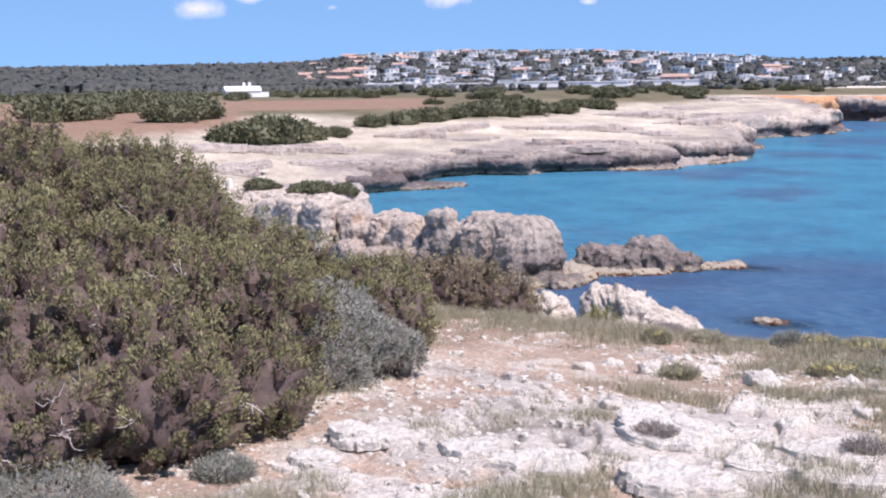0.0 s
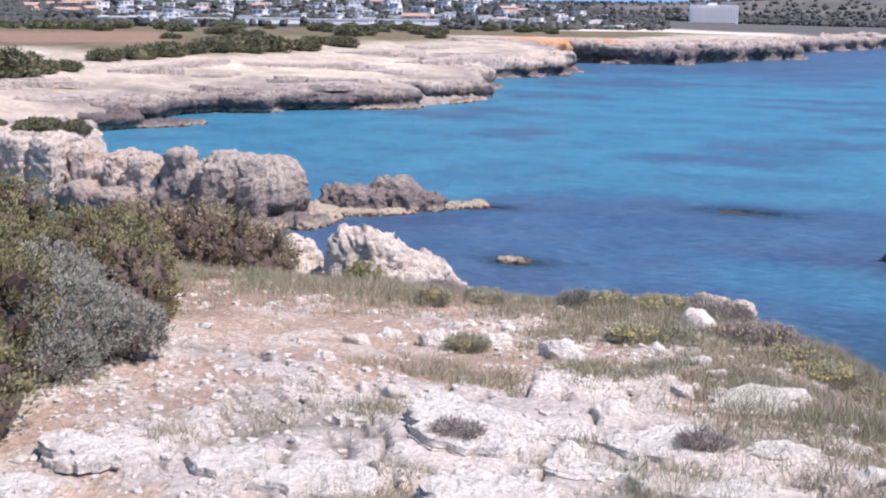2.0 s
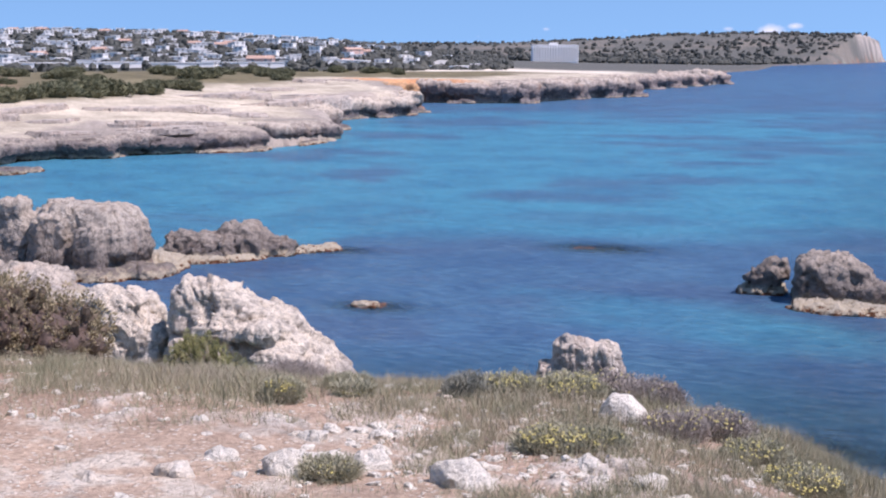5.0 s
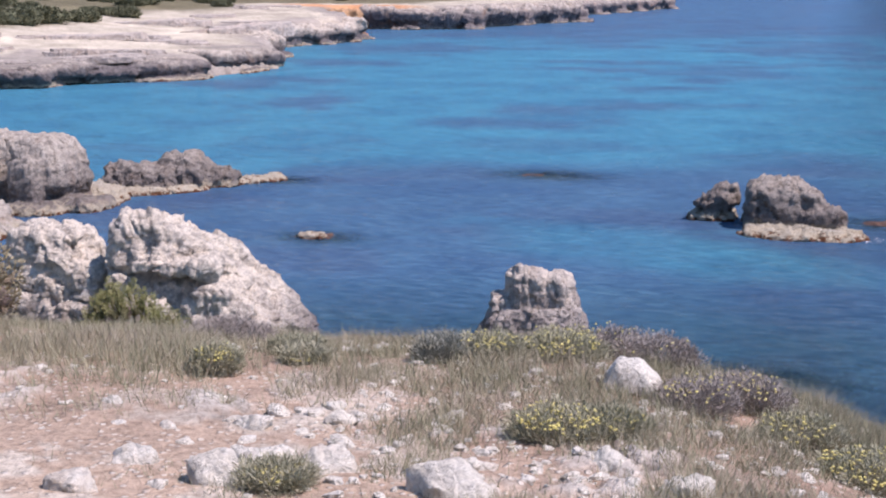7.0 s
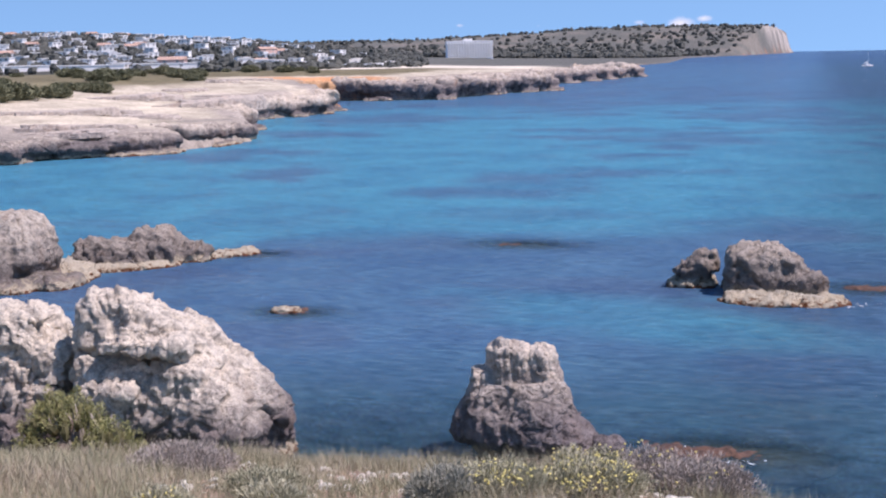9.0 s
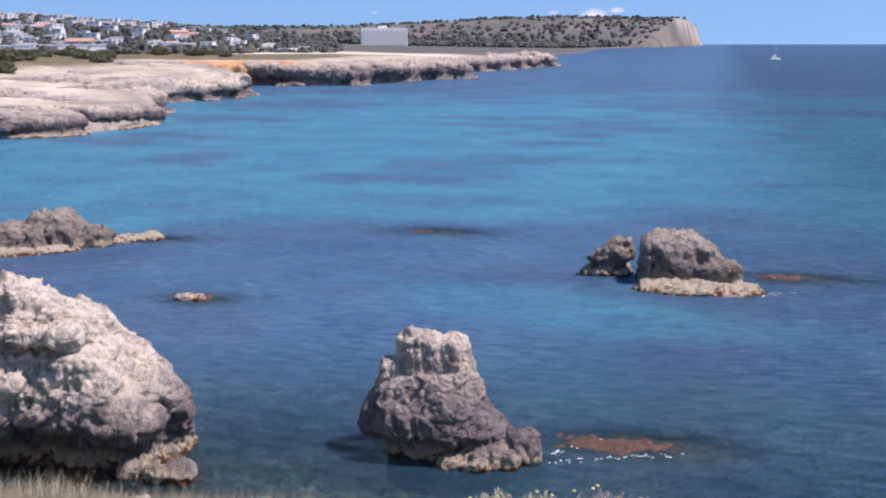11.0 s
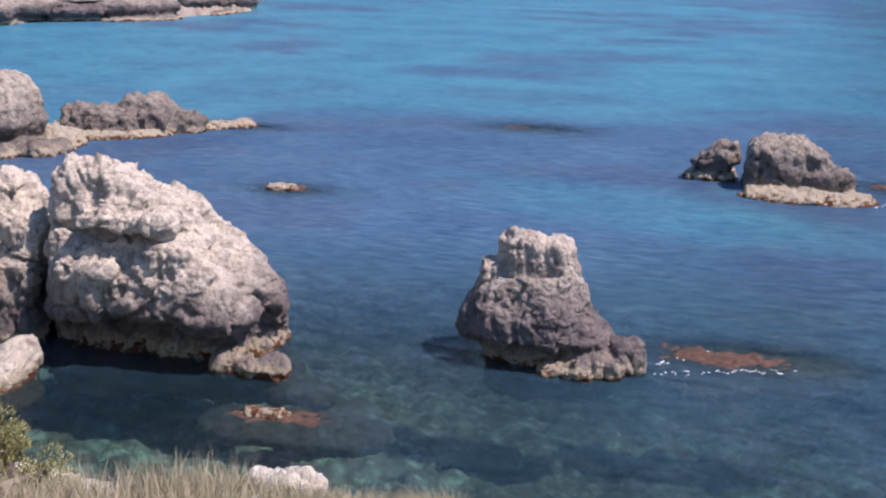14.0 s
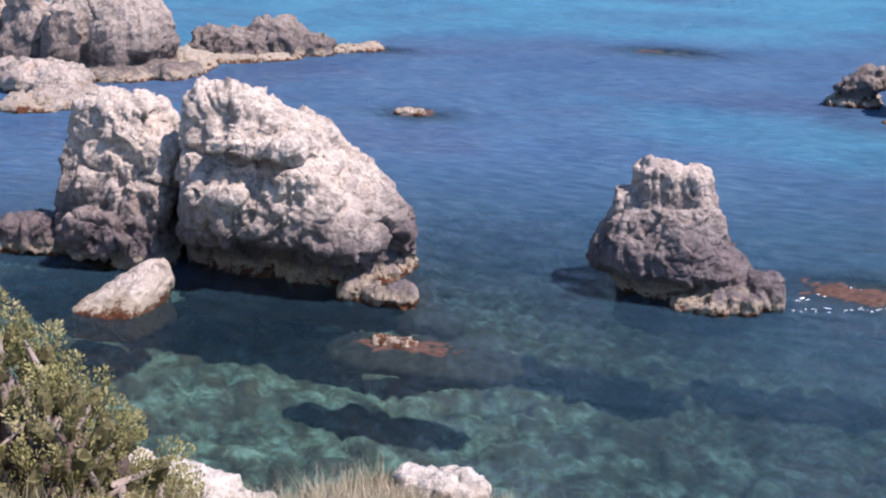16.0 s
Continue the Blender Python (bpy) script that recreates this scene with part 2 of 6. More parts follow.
    crag.inputs["Scale"].default_value = 5.5 * scale
    wild = n.new("ShaderNodeVectorMath")
    wild.operation = "MULTIPLY_ADD"
    l.new(mid.outputs["Color"], wild.inputs[0])
    wild.inputs[1].default_value = (0.35 / scale,) * 3
    l.new(pos, wild.inputs[2])
    l.new(wild.outputs[0], crag.inputs["Vector"])
    h = math_node(n, l, "ADD", h, math_node(n, l, "MULTIPLY", crag.outputs["Distance"], 0.45))
    bump(n, l, p, h, 1.0, 0.11 / scale)
    return m


def plain(name, colour, rough=0.85, vary=0.25, scale=3.0, metal=0.0, relief=0.0):
    m, n, l, p = material(name)
    pos = n.new("ShaderNodeNewGeometry").outputs["Position"]
    noise_ = noise_node(n, l, scale, 5, 0.65, pos)
    lo, hi = tuple(v * (1 - vary) for v in colour), tuple(min(0.95, v * (1 + vary)) for v in colour)
    l.new(ramp_out(n, l, noise_.outputs["Fac"], [(0.32, lo), (0.68, hi)]), p.inputs["Base Color"])
    p.inputs["Roughness"].default_value, p.inputs["Metallic"].default_value = rough, metal
    if relief:
        bump(n, l, p, noise_.outputs["Fac"], 0.7, relief)
    return m


def leafy(name, colours, spread=0.5, rough=0.7, patchy=3.5):
    """Leaves: each one its own shade, with patches over the plant."""
    m, n, l, p = material(name)
    geo = n.new("ShaderNodeNewGeometry")
    patch = noise_node(n, l, patchy, 3, 0.6, geo.outputs["Position"])
    f = math_node(n, l, "ADD", math_node(n, l, "MULTIPLY", geo.outputs["Random Per Island"], spread), math_node(n, l, "MULTIPLY", math_node(n, l, "SUBTRACT", patch.outputs["Fac"], 0.25), 1.3 - spread), clamp=True)
    k = len(colours) - 1
    l.new(ramp_out(n, l, f, [(0.1 + 0.8 * i / k, c) for i, c in enumerate(colours)]), p.inputs["Base Color"])
    p.inputs["Roughness"].default_value = rough
    p.inputs["Specular IOR Level"].default_value = 0.25
    return m


def tufted(name, colours):
    """Shoots brown inside, with painted shade, fresh yellow-green at their tips, browner in patches."""
    m, n, l, p = material(name)
    geo = n.new("ShaderNodeNewGeometry")
    tip = n.new("ShaderNodeAttribute")
    tip.attribute_name = "tip"
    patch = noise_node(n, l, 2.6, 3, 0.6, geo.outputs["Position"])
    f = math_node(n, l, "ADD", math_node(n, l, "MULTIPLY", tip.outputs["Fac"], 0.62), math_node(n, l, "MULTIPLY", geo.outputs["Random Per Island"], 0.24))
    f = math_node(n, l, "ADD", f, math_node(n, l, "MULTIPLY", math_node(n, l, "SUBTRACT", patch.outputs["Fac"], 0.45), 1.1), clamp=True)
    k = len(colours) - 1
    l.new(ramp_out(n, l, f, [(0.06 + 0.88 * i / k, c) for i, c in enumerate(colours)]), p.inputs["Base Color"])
    p.inputs["Roughness"].default_value = 0.75
    p.inputs["Specular IOR Level"].default_value = 0.2
    return m


M_GROUND = ground_material()
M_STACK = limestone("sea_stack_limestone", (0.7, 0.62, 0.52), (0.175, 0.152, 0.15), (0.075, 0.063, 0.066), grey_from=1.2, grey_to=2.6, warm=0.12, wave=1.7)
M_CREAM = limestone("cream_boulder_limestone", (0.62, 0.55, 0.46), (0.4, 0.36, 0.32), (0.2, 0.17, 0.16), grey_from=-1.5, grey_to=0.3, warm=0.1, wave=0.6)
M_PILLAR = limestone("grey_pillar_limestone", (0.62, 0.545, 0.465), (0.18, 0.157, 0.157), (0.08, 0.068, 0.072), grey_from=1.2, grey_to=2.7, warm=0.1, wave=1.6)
M_ISLET = limestone("islet_limestone", (0.48, 0.42, 0.355), (0.165, 0.143, 0.132), (0.07, 0.06, 0.057), grey_from=0.4, grey_to=3.0, warm=0.15)
M_FOOT = limestone("pale_shelf_limestone", (0.46, 0.41, 0.33), (0.34, 0.3, 0.25), (0.16, 0.13, 0.11), grey_from=-1.0, grey_to=0.6, warm=0.1, wave=0.8)
M_CLIFF = limestone("cliff_limestone", (0.64, 0.56, 0.47), (0.3, 0.265, 0.24), (0.12, 0.105, 0.1), scale=0.7, grey_from=-0.8, grey_to=1.6, warm=0.45)
M_RUST = limestone("rust_stained_limestone", (0.56, 0.47, 0.39), (0.34, 0.29, 0.25), (0.15, 0.12, 0.11), scale=0.9, grey_from=0.6, grey_to=2.2, warm=0.95)
M_STONE = limestone("pale_field_stone", (0.76, 0.71, 0.62), (0.64, 0.59, 0.51), (0.42, 0.37, 0.31), tide=False, scale=5.0, grey_from=2.0, grey_to=3.0, warm=0.3)
M_WEED = plain("weedy_reef", (0.08, 0.04, 0.026), 0.85, 0.6, 6.0, relief=0.05)
M_BARK = plain("grey_bark", (0.27, 0.23, 0.2), 0.9, 0.35, 20.0, relief=0.01)
M_DEADWOOD = plain("bleached_twigs", (0.5, 0.46, 0.43), 0.9, 0.2, 20.0)
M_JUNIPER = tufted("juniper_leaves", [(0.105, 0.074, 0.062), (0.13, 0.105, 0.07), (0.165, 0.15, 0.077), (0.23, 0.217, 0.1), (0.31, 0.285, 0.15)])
# Dark core colour paints the shade seen in gaps between leaf clumps.
M_SHADE_CORE = plain("shade_core", (0.1, 0.072, 0.062), 0.95, 0.4, 14.0, relief=0.03)
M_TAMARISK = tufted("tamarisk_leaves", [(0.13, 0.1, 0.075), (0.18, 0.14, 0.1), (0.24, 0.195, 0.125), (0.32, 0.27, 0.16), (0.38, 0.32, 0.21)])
M_GREYBUSH = leafy("grey_green_leaves", [(0.22, 0.22, 0.18), (0.275, 0.275, 0.225), (0.325, 0.32, 0.265), (0.38, 0.36, 0.3)])
M_FARBUSH = leafy("scrub_leaves", [(0.1, 0.105, 0.06), (0.135, 0.14, 0.08), (0.17, 0.17, 0.1), (0.22, 0.2, 0.13)])
# Greyed and paled: distance haze is put into these leaf colours.
M_WOODS = leafy("hazy_pine_woods", [(0.05, 0.054, 0.05), (0.063, 0.067, 0.06), (0.078, 0.081, 0.07), (0.1, 0.1, 0.085)])
M_GRASS = leafy("dry_grass", [(0.19, 0.2, 0.12), (0.29, 0.28, 0.18), (0.4, 0.345, 0.25), (0.47, 0.37, 0.31)], spread=0.5, patchy=1.6)
M_YELLOW = plain("yellow_petals", (0.7, 0.6, 0.2), 0.6, 0.2, 30.0)
M_WHITEWALL = plain("whitewash", (0.78, 0.77, 0.75), 0.8, 0.06, 0.3)
M_TERRACOTTA = plain("terracotta_tiles", (0.42, 0.28, 0.22), 0.85, 0.25, 0.5)
M_PINKWALL = plain("pink_render", (0.62, 0.42, 0.36), 0.85, 0.12, 0.3)
M_DARKGLASS = plain("window_glass", (0.28, 0.28, 0.28), 0.2, 0.2, 0.5)
M_HOTEL = plain("hotel_render", (0.84, 0.85, 0.86), 0.8, 0.06, 0.2)

# ---- the lie of the land ----
COAST = [(60, -900), (26, -40), (14, -8), (10.5, -2), (8.2, 1.5), (6.2, 4.5), (4.6, 7), (3.4, 9), (2.3, 11), (0.8, 12.4), (-1.2, 13.3), (-3.4, 13.6), (-6, 13.4), (-8.5, 13.2), (-11, 14), (-15, 16), (-22, 19.5), (-30, 26),
         (-39, 34), (-50, 42), (-59, 50), (-57, 56.5), (-53.5, 58), (-54, 62), (-63, 72), (-73, 83), (-83, 94), (-82, 97.5),
         (-87, 108), (-91, 122), (-84, 124), (-82, 131), (-73, 140), (-70.5, 157), (-74, 166), (-88, 199), (-94, 214), (-89, 233), (-95, 253)]
COAST += [(-111, 285), (-115, 304), (-98, 305), (-86, 310), (-80, 347), (-71, 372), (-86, 392), (-88, 440), (-66, 560), (-86, 596), (-190, 650), (-290, 720), (-230, 790),
          (-120, 880), (-110, 1200), (-150, 1900), (-70, 2700), (5, 3860), (-140, 4300), (-4600, 4600), (-4800, -3000), (60, -3000)]
RIM = [(60, -900), (23, -40), (11, -8), (7.6, -2), (5.2, 1.2), (3.2, 3.8), (1.8, 5.8), (0.9, 7.4), (0.3, 8.5), (-0.3, 9.4), (-1.0, 10.1), (-1.9, 10.6), (-3.0, 10.8), (-4.2, 10.65),
       (-4.9, 10.5), (-5.6, 10.5), (-6.4, 10.45), (-7.6, 10.6), (-9.5, 11.1), (-13, 13), (-20, 16), (-28, 23), (-37, 32), (-46, 41.5), (-54, 48), (-120, 60), (-4000, 0), (-3000, -3000), (60, -3000)]
HUB = (-1.5, 3.0)


def inside(x, y, poly):
    """How far the points lie inside a closed line: negative outside."""
    best, odd = np.full(len(x), 1e12), np.zeros(len(x), bool)
    for (ax, ay), (bx, by) in zip(poly, poly[1:] + poly[:1]):
        ex, ey = bx - ax, by - ay
        t = np.clip(((x - ax) * ex + (y - ay) * ey) / (ex * ex + ey * ey), 0, 1)
        best = np.minimum(best, (x - ax - t * ex) ** 2 + (y - ay - t * ey) ** 2)
        if ey:
            odd ^= ((ay > y) != (by > y)) & (x < ax + (y - ay) / ey * ex)
    return np.where(odd, 1, -1) * np.sqrt(best)


def tone(*c):
    return np.array(c)[None, :]


def blend(a, b, f):
    f = f[:, None]
    return a * (1 - f) + b * f


def near_land(x, y, coast):
    """Our own headland: red soil, bare limestone, turf towards the edge, then the cliff."""
    rim = inside(x, y, RIM) + 0.22 * fbm(flat3(x, y, 1.1), 3, 0.5, 21)
    slope = np.clip(3.1 - rim, 0, 3.1)
    top = 9.63 - 0.072 * np.clip(y - 4.8, 0, 3.0) - (0.165 * slope * slope - np.where(slope < 0.95, 0, 0.165 * slope * slope - 0.149 - 0.31 * (slope - 0.95)) * smooth(x + 0.25 * (y - 9), -3.3, -3.9)) + 0.04 * fbm(flat3(x, y, 0.9), 3, 0.5, 5)
    top = top - 0.02 * np.clip(-x - 6, 0, 30) - 0.03 * np.clip(y - 10, 0, 40)
    n1, n2 = fbm(flat3(x, y, 0.9), 4, 0.6, 101), fbm(flat3(x, y, 4.5), 4, 0.65, 105)
    bias = 0.42 * smooth(x + 0.28 * y, -3.4, -1.7) * smooth(y, 6.6, 5.2) - 0.12
    rocky = 0.95 * smooth(0.7 * fbm(flat3(x, y, 1.25), 4, 0.6, 31) + 0.5 * n2 * 0.6 + bias, 0.1, 0.22) * smooth(y, 8.2, 6.8)
    f1, f2, who, facet = cells(flat3(x, y, 2.3) + 0.35 * np.stack([n1, n2, 0 * x], 1), 51)
    crag = ridged(flat3(x, y, 3.1), 4, 0.6, 41)
    top = top + (rocky * (0.02 + 0.04 * (who - 0.5) + 0.012 * facet - 0.035 * np.exp(-(((f2 - f1) / 0.05) ** 2)) + 0.012 * crag) + 0.01 * n2) * smooth(rim, -0.2, 0.6)
    top = top - 2.2 * np.clip(y + 0.12 * (x + 4.6) - 10.2, 0, 0.8) * smooth(x, -3.7, -4.2) - 0.26 * smooth(x + 0.25 * (y - 10), -4.75, -5.15) * smooth(y, 8.9, 9.7) - 0.06 * smooth(np.hypot(x + 4.6, y - 10.1), 0.7, 0.3)
    face = np.clip(coast / np.maximum(coast - np.minimum(rim, 0), 0.05), 0, 1)
    z = top * face**0.8 + 0.6 * ridged(np.stack([x, y, top * face], 1) * 0.8, 4, 0.55, 61) * np.sin(np.pi * face)
    soil = tone(0.43, 0.325, 0.245) * (1 + 0.22 * n1[:, None])
    gravel = smooth(n2 + 0.35 * n1, -0.02, 0.22)
    soil = blend(soil, tone(0.51, 0.455, 0.38) + 0 * soil, 0.85 * gravel)
    white = tone(0.54, 0.5, 0.44) * (1 + 0.1 * n1[:, None]) * (1 - 0.55 * np.exp(-(((f2 - f1) / 0.05) ** 2)))[:, None] * (0.85 + 0.3 * who)[:, None]
    c = blend(soil, white, rocky)
    turf = tone(0.34, 0.23, 0.17) * (1 + 0.3 * n2[:, None])
    c = blend(c, turf, np.clip(smooth(rim + 0.9 * n1, 4.2, 2.4) * 0.8 + 0.3 * smooth(n1, 0.1, 0.5), 0, 1) * (1 - 0.8 * rocky))
    c = blend(c, tone(0.36, 0.32, 0.28) * (1 + 0.35 * n1[:, None]), smooth(rim, 0.0, -0.5))
    return z, c


def far_land(x, y, coast, r, turn):
    """The far shore: a shelf of bare rock, a scrubby plateau with a ploughed field, a beach, wooded hills and a cape."""
    edge = np.interp(y, [20, 38, 50, 56, 62, 75, 95, 125, 158, 200, 230, 260, 300, 330, 380, 560, 700, 1000], [5, 1.6, 0.8, 2.0, 2.4, 1.2, 1.6, 2.2, 2.2, 3.6, 4.4, 5.6, 5.8, 5.2, 5.8, 4.2, 1.0, 1.5])
    lump = ridged(flat3(x, y, 0.11), 4, 0.5, 71)
    rise = np.interp(y, [40, 60, 80, 100, 160, 250, 300, 600, 700], [0.02, 0.05, 0.11, 0.1, 0.075, 0.05, 0.02, 0.02, 0.01])
    shelf = edge * smooth(coast, 0, 2.5) + rise * np.clip(coast - 2, 0, 400)
    led = (shelf + 0.3 * lump) / 0.9
    shelf = 0.9 * (np.floor(led) + smooth(led - np.floor(led), 0.2, 0.9)) * 0.35 + shelf * 0.65
    level = np.interp(r, [60, 120, 180, 300, 500, 900], [4.6, 5.0, 6.0, 7.2, 6.0, 4.6]) + 0.25 * fbm(flat3(x, y, 0.05), 3, 0.5, 77)
    z = np.minimum(shelf, level) + 0.16 * ridged(flat3(x, y, 0.5), 3, 0.5, 81) * smooth(coast, 0, 3) * smooth(r, 900, 300)
    crest = np.interp(turn, [-40, -5, -0.12, 0.12, 0.6, 6, 9.5, 14, 20, 40, 60, 90, 150], [0, 0, 3, 56, 65, 68, 62, 48, 42, 36, 28, 28, 10])
    town = np.interp(turn, [8, 13, 17, 20, 24, 30, 36, 41, 44, 50, 60, 75, 110, 140], [0, 1, 4, 11, 20, 27, 28, 25, 18, 17, 16, 15, 12, 0])
    hill = town * smooth(r, 560, 1150) + np.maximum(crest - town, 0) * smooth(r, 2300, 3300)
    z = z + hill * (1 + 0.07 * fbm(flat3(x, y, 0.006), 4, 0.5, 91)) * smooth(coast, 0, 25)

    n1 = fbm(flat3(x, y, 0.9), 4, 0.6, 101)
    streak = fbm(np.stack([x * 0.12, y * 0.12, z * 2.2], 1), 4, 0.7, 113)
    # Hollows and layers are toned in colour to stand in for ledge shading.
    bare = tone(0.5, 0.44, 0.345) * (1 + 0.3 * fbm(flat3(x, y, 0.3), 4, 0.7, 111)[:, None]) * (1 - 0.16 * smooth(lump, 0.3, -0.1)[:, None]) * (1 + 0.42 * streak[:, None])
    drk = fbm(flat3(x, y, 0.1), 4, 0.6, 115)
    bare = blend(bare, tone(0.2, 0.175, 0.165) * (1 + 0.4 * lump[:, None]), 0.7 * smooth(coast + 13 * drk, 10, 3) * smooth(r, 60, 80))
    bare = blend(bare, tone(0.56, 0.29, 0.15) * (1 + 0.2 * n1[:, None]), smooth(np.hypot(x + 112, y - 297), 22, 12) * smooth(z, 0.8, 2))
    s0 = np.interp(y, [60, 110, 130, 240, 320], [18, 34, 40, 22, 18])
    scrub = smooth(coast + 11 * fbm(flat3(x, y, 0.05), 4, 0.55, 121), s0, s0 + 12)
    brush = tone(0.16, 0.14, 0.085) * (1 + 0.45 * fbm(flat3(x, y, 0.3), 3, 0.6, 125)[:, None])
    c = blend(bare, brush, scrub)
    c = blend(c, tone(0.27, 0.18, 0.125) * (1 + 0.12 * n1[:, None]), smooth(r, 290, 270) * np.maximum(smooth(coast, 30, 38) * smooth(turn, 46, 47.5), smooth(r, 208, 216) * smooth(turn, 37, 39)))
    sand = smooth(np.abs(r - 690), 240, 170) * smooth(turn, 24, 20) * smooth(turn, 9, 12) * smooth(coast, 8, 14)
    bald = smooth(fbm(flat3(x, y, 0.012), 4, 0.6, 131), 0.0, 0.35) * smooth(r, 1500, 2300)
    hills = blend(tone(0.072, 0.074, 0.064) + 0.045 * smooth(turn, 24, 18)[:, None] + 0 * c, tone(0.22, 0.195, 0.165) + 0 * c, 0.6 * bald * smooth(turn, 24, 18))
    hills = blend(hills, tone(0.34, 0.31, 0.28) + 0 * c, smooth(turn, 2.8, 0.9) * smooth(r, 3000, 3300) * smooth(fbm(flat3(x, y, 0.03), 3, 0.6, 133), -0.3, 0.2))
    c = blend(c, hills, smooth(r, 480, 560))
    return z, blend(c, tone(0.66, 0.6, 0.5) + 0 * c, sand)


def sea_bed(x, y, coast, r):
    """Boulders, brown weed and a few patches of pale sand."""
    off = np.maximum(-coast, 0)
    n1 = fbm(flat3(x, y, 0.8), 4, 0.65, 141)
    n = fbm(flat3(x, y, 2.6), 4, 0.7, 145)[:, None]
    warp = 0.5 * np.stack([fbm(flat3(x, y, 0.7), 2, 0.5, 147), fbm(flat3(x, y, 0.7), 2, 0.5, 149), 0 * x], 1)
    f1, f2, who, facet = cells(flat3(x, y, 0.95) + warp, 151)
    g1, g2, who2, facet2 = cells(flat3(x, y, 2.4) + warp, 157)
    gap = np.exp(-(((f2 - f1) / 0.16) ** 2))
    z = -0.4 - np.minimum(9.0, 0.22 * off**0.78 + 0.02 * np.maximum(off - 12, 0)) + (0.22 * (who - 0.45) - 0.2 * gap + 0.12 * (who2 - 0.5)) * smooth(off, 0, 3)
    c = blend(tone(0.13, 0.105, 0.08) + 0 * n, tone(0.34, 0.28, 0.21) + 0 * n, who)
    c = blend(c, tone(0.44, 0.2, 0.12) + 0 * c, 0.8 * smooth(who2, 0.6, 0.8)) * (1 + 0.5 * n)
    c = blend(c, tone(0.07, 0.055, 0.055) + 0 * c, 0.8 * np.maximum(gap, 0.6 * np.exp(-(((g2 - g1) / 0.12) ** 2))))
    c = blend(c, tone(0.42, 0.52, 0.44) + 0 * c, 0.35 * smooth(n1 + 0.3 * n[:, 0], 0.1, 0.4))
    return np.where(r > 300, np.minimum(z, -3), np.minimum(z, -0.15)), c


def lie(x, y):
    """Height of the land or sea bed at the points, the base colour there, and how far from the waterline."""
    r, turn = np.hypot(x - HUB[0], y - HUB[1]), np.degrees(np.arctan2(-(x - HUB[0]), y - HUB[1]))
    wob = 2.0 * smooth(r, 14, 50)
    coast = inside(x + fbm(flat3(x, y, 0.16), 3, 0.55, 3) * wob, y + fbm(flat3(x, y, 0.16), 3, 0.55, 8) * wob, COAST)
    mine = smooth(r, 44, 30)
    z, c = np.zeros(len(x)), np.zeros((len(x), 3))
    a = (coast > 0) & (mine > 0)
    za, ca = near_land(x[a], y[a], coast[a])
    z[a], c[a] = za * mine[a], ca * mine[a][:, None]
    b = (coast > 0) & (mine < 1)
    zb, cb = far_land(x[b], y[b], coast[b], r[b], turn[b])
    z[b] += zb * (1 - mine[b])
    c[b] += cb * (1 - mine[b])[:, None]
    s = coast <= 0
    z[s], c[s] = sea_bed(x[s], y[s], coast[s], r[s])
    z[~s] = np.maximum(z[~s], -0.05)
    return z, np.clip(c, 0.005, 0.85), coast


def polar_rings(parts):
    rings = []
    for a, b, step in parts:
        rings.extend(a * (1 + step) ** np.arange(int(math.log(b / a) / math.log(1 + step))))
    return np.array(rings + [parts[-1][1]])


def polar_turns(fine, coarse, a, b):
    return np.radians(np.concatenate([np.arange(a, b, fine), np.arange(b, a + 360, coarse)]))


def sheet(name, turns, radii):
    """A ring-shaped net of quads round the hub, with its vertices' x and y."""
    x = HUB[0] - np.outer(radii, np.sin(turns)).ravel()
    y = HUB[1] + np.outer(radii, np.cos(turns)).ravel()
    nr, nt = len(radii), len(turns)
    i, j = np.meshgrid(np.arange(nr - 1), np.arange(nt), indexing="ij")
    k = (j + 1) % nt
    quads = np.stack([i * nt + j, (i + 1) * nt + j, (i + 1) * nt + k, i * nt + k], -1).reshape(-1, 4)
    return x, y, quads


def raw_mesh(name, verts, faces, smooth_shade=True):
    """A mesh from arrays: faces are rows of three or four corners."""
    me = bpy.data.meshes.new(name)
    verts, faces = np.asarray(verts, np.float32), np.asarray(faces, np.int32)
    me.vertices.add(len(verts))
    me.vertices.foreach_set("co", verts.ravel())
    me.loops.add(faces.size)
    me.loops.foreach_set("vertex_index", faces.ravel())
    me.polygons.add(len(faces))
    me.polygons.foreach_set("loop_start", np.arange(0, faces.size, faces.shape[1], dtype=np.int32))
    me.polygons.foreach_set("use_smooth", np.full(len(faces), smooth_shade))
    me.update(calc_edges=True)
    return me


def colour_layer(me, name, rgb):
    a = me.color_attributes.new(name, "FLOAT_COLOR", "POINT")
    a.data.foreach_set("color", np.c_[rgb, np.ones(len(rgb))].astype(np.float32).ravel())


turns = polar_turns(0.185, 1.6, -14, 64)
radii = polar_rings([(0.03, 1, 0.14), (1, 3, 0.03), (3, 20, 0.011), (20, 420, 0.011), (420, 4950, 0.02)])
gx, gy, quads = sheet("ground", turns, radii)
gz, earth, gcoast = lie(gx, gy)
ground_mesh = raw_mesh("ground", np.stack([gx, gy, gz], 1), quads)
colour_layer(ground_mesh, "earth", earth)
ground_mesh.attributes.new("chips", "FLOAT", "POINT").data.foreach_set("value", smooth(np.hypot(gx + 2, gy - 6), 18, 12).astype(np.float32))
ground_mesh.materials.append(M_GROUND)
ground = tagged(new("ground", ground_mesh), "reddish soil and pale limestone coast with scrub and hills", "ground", kind="structure")


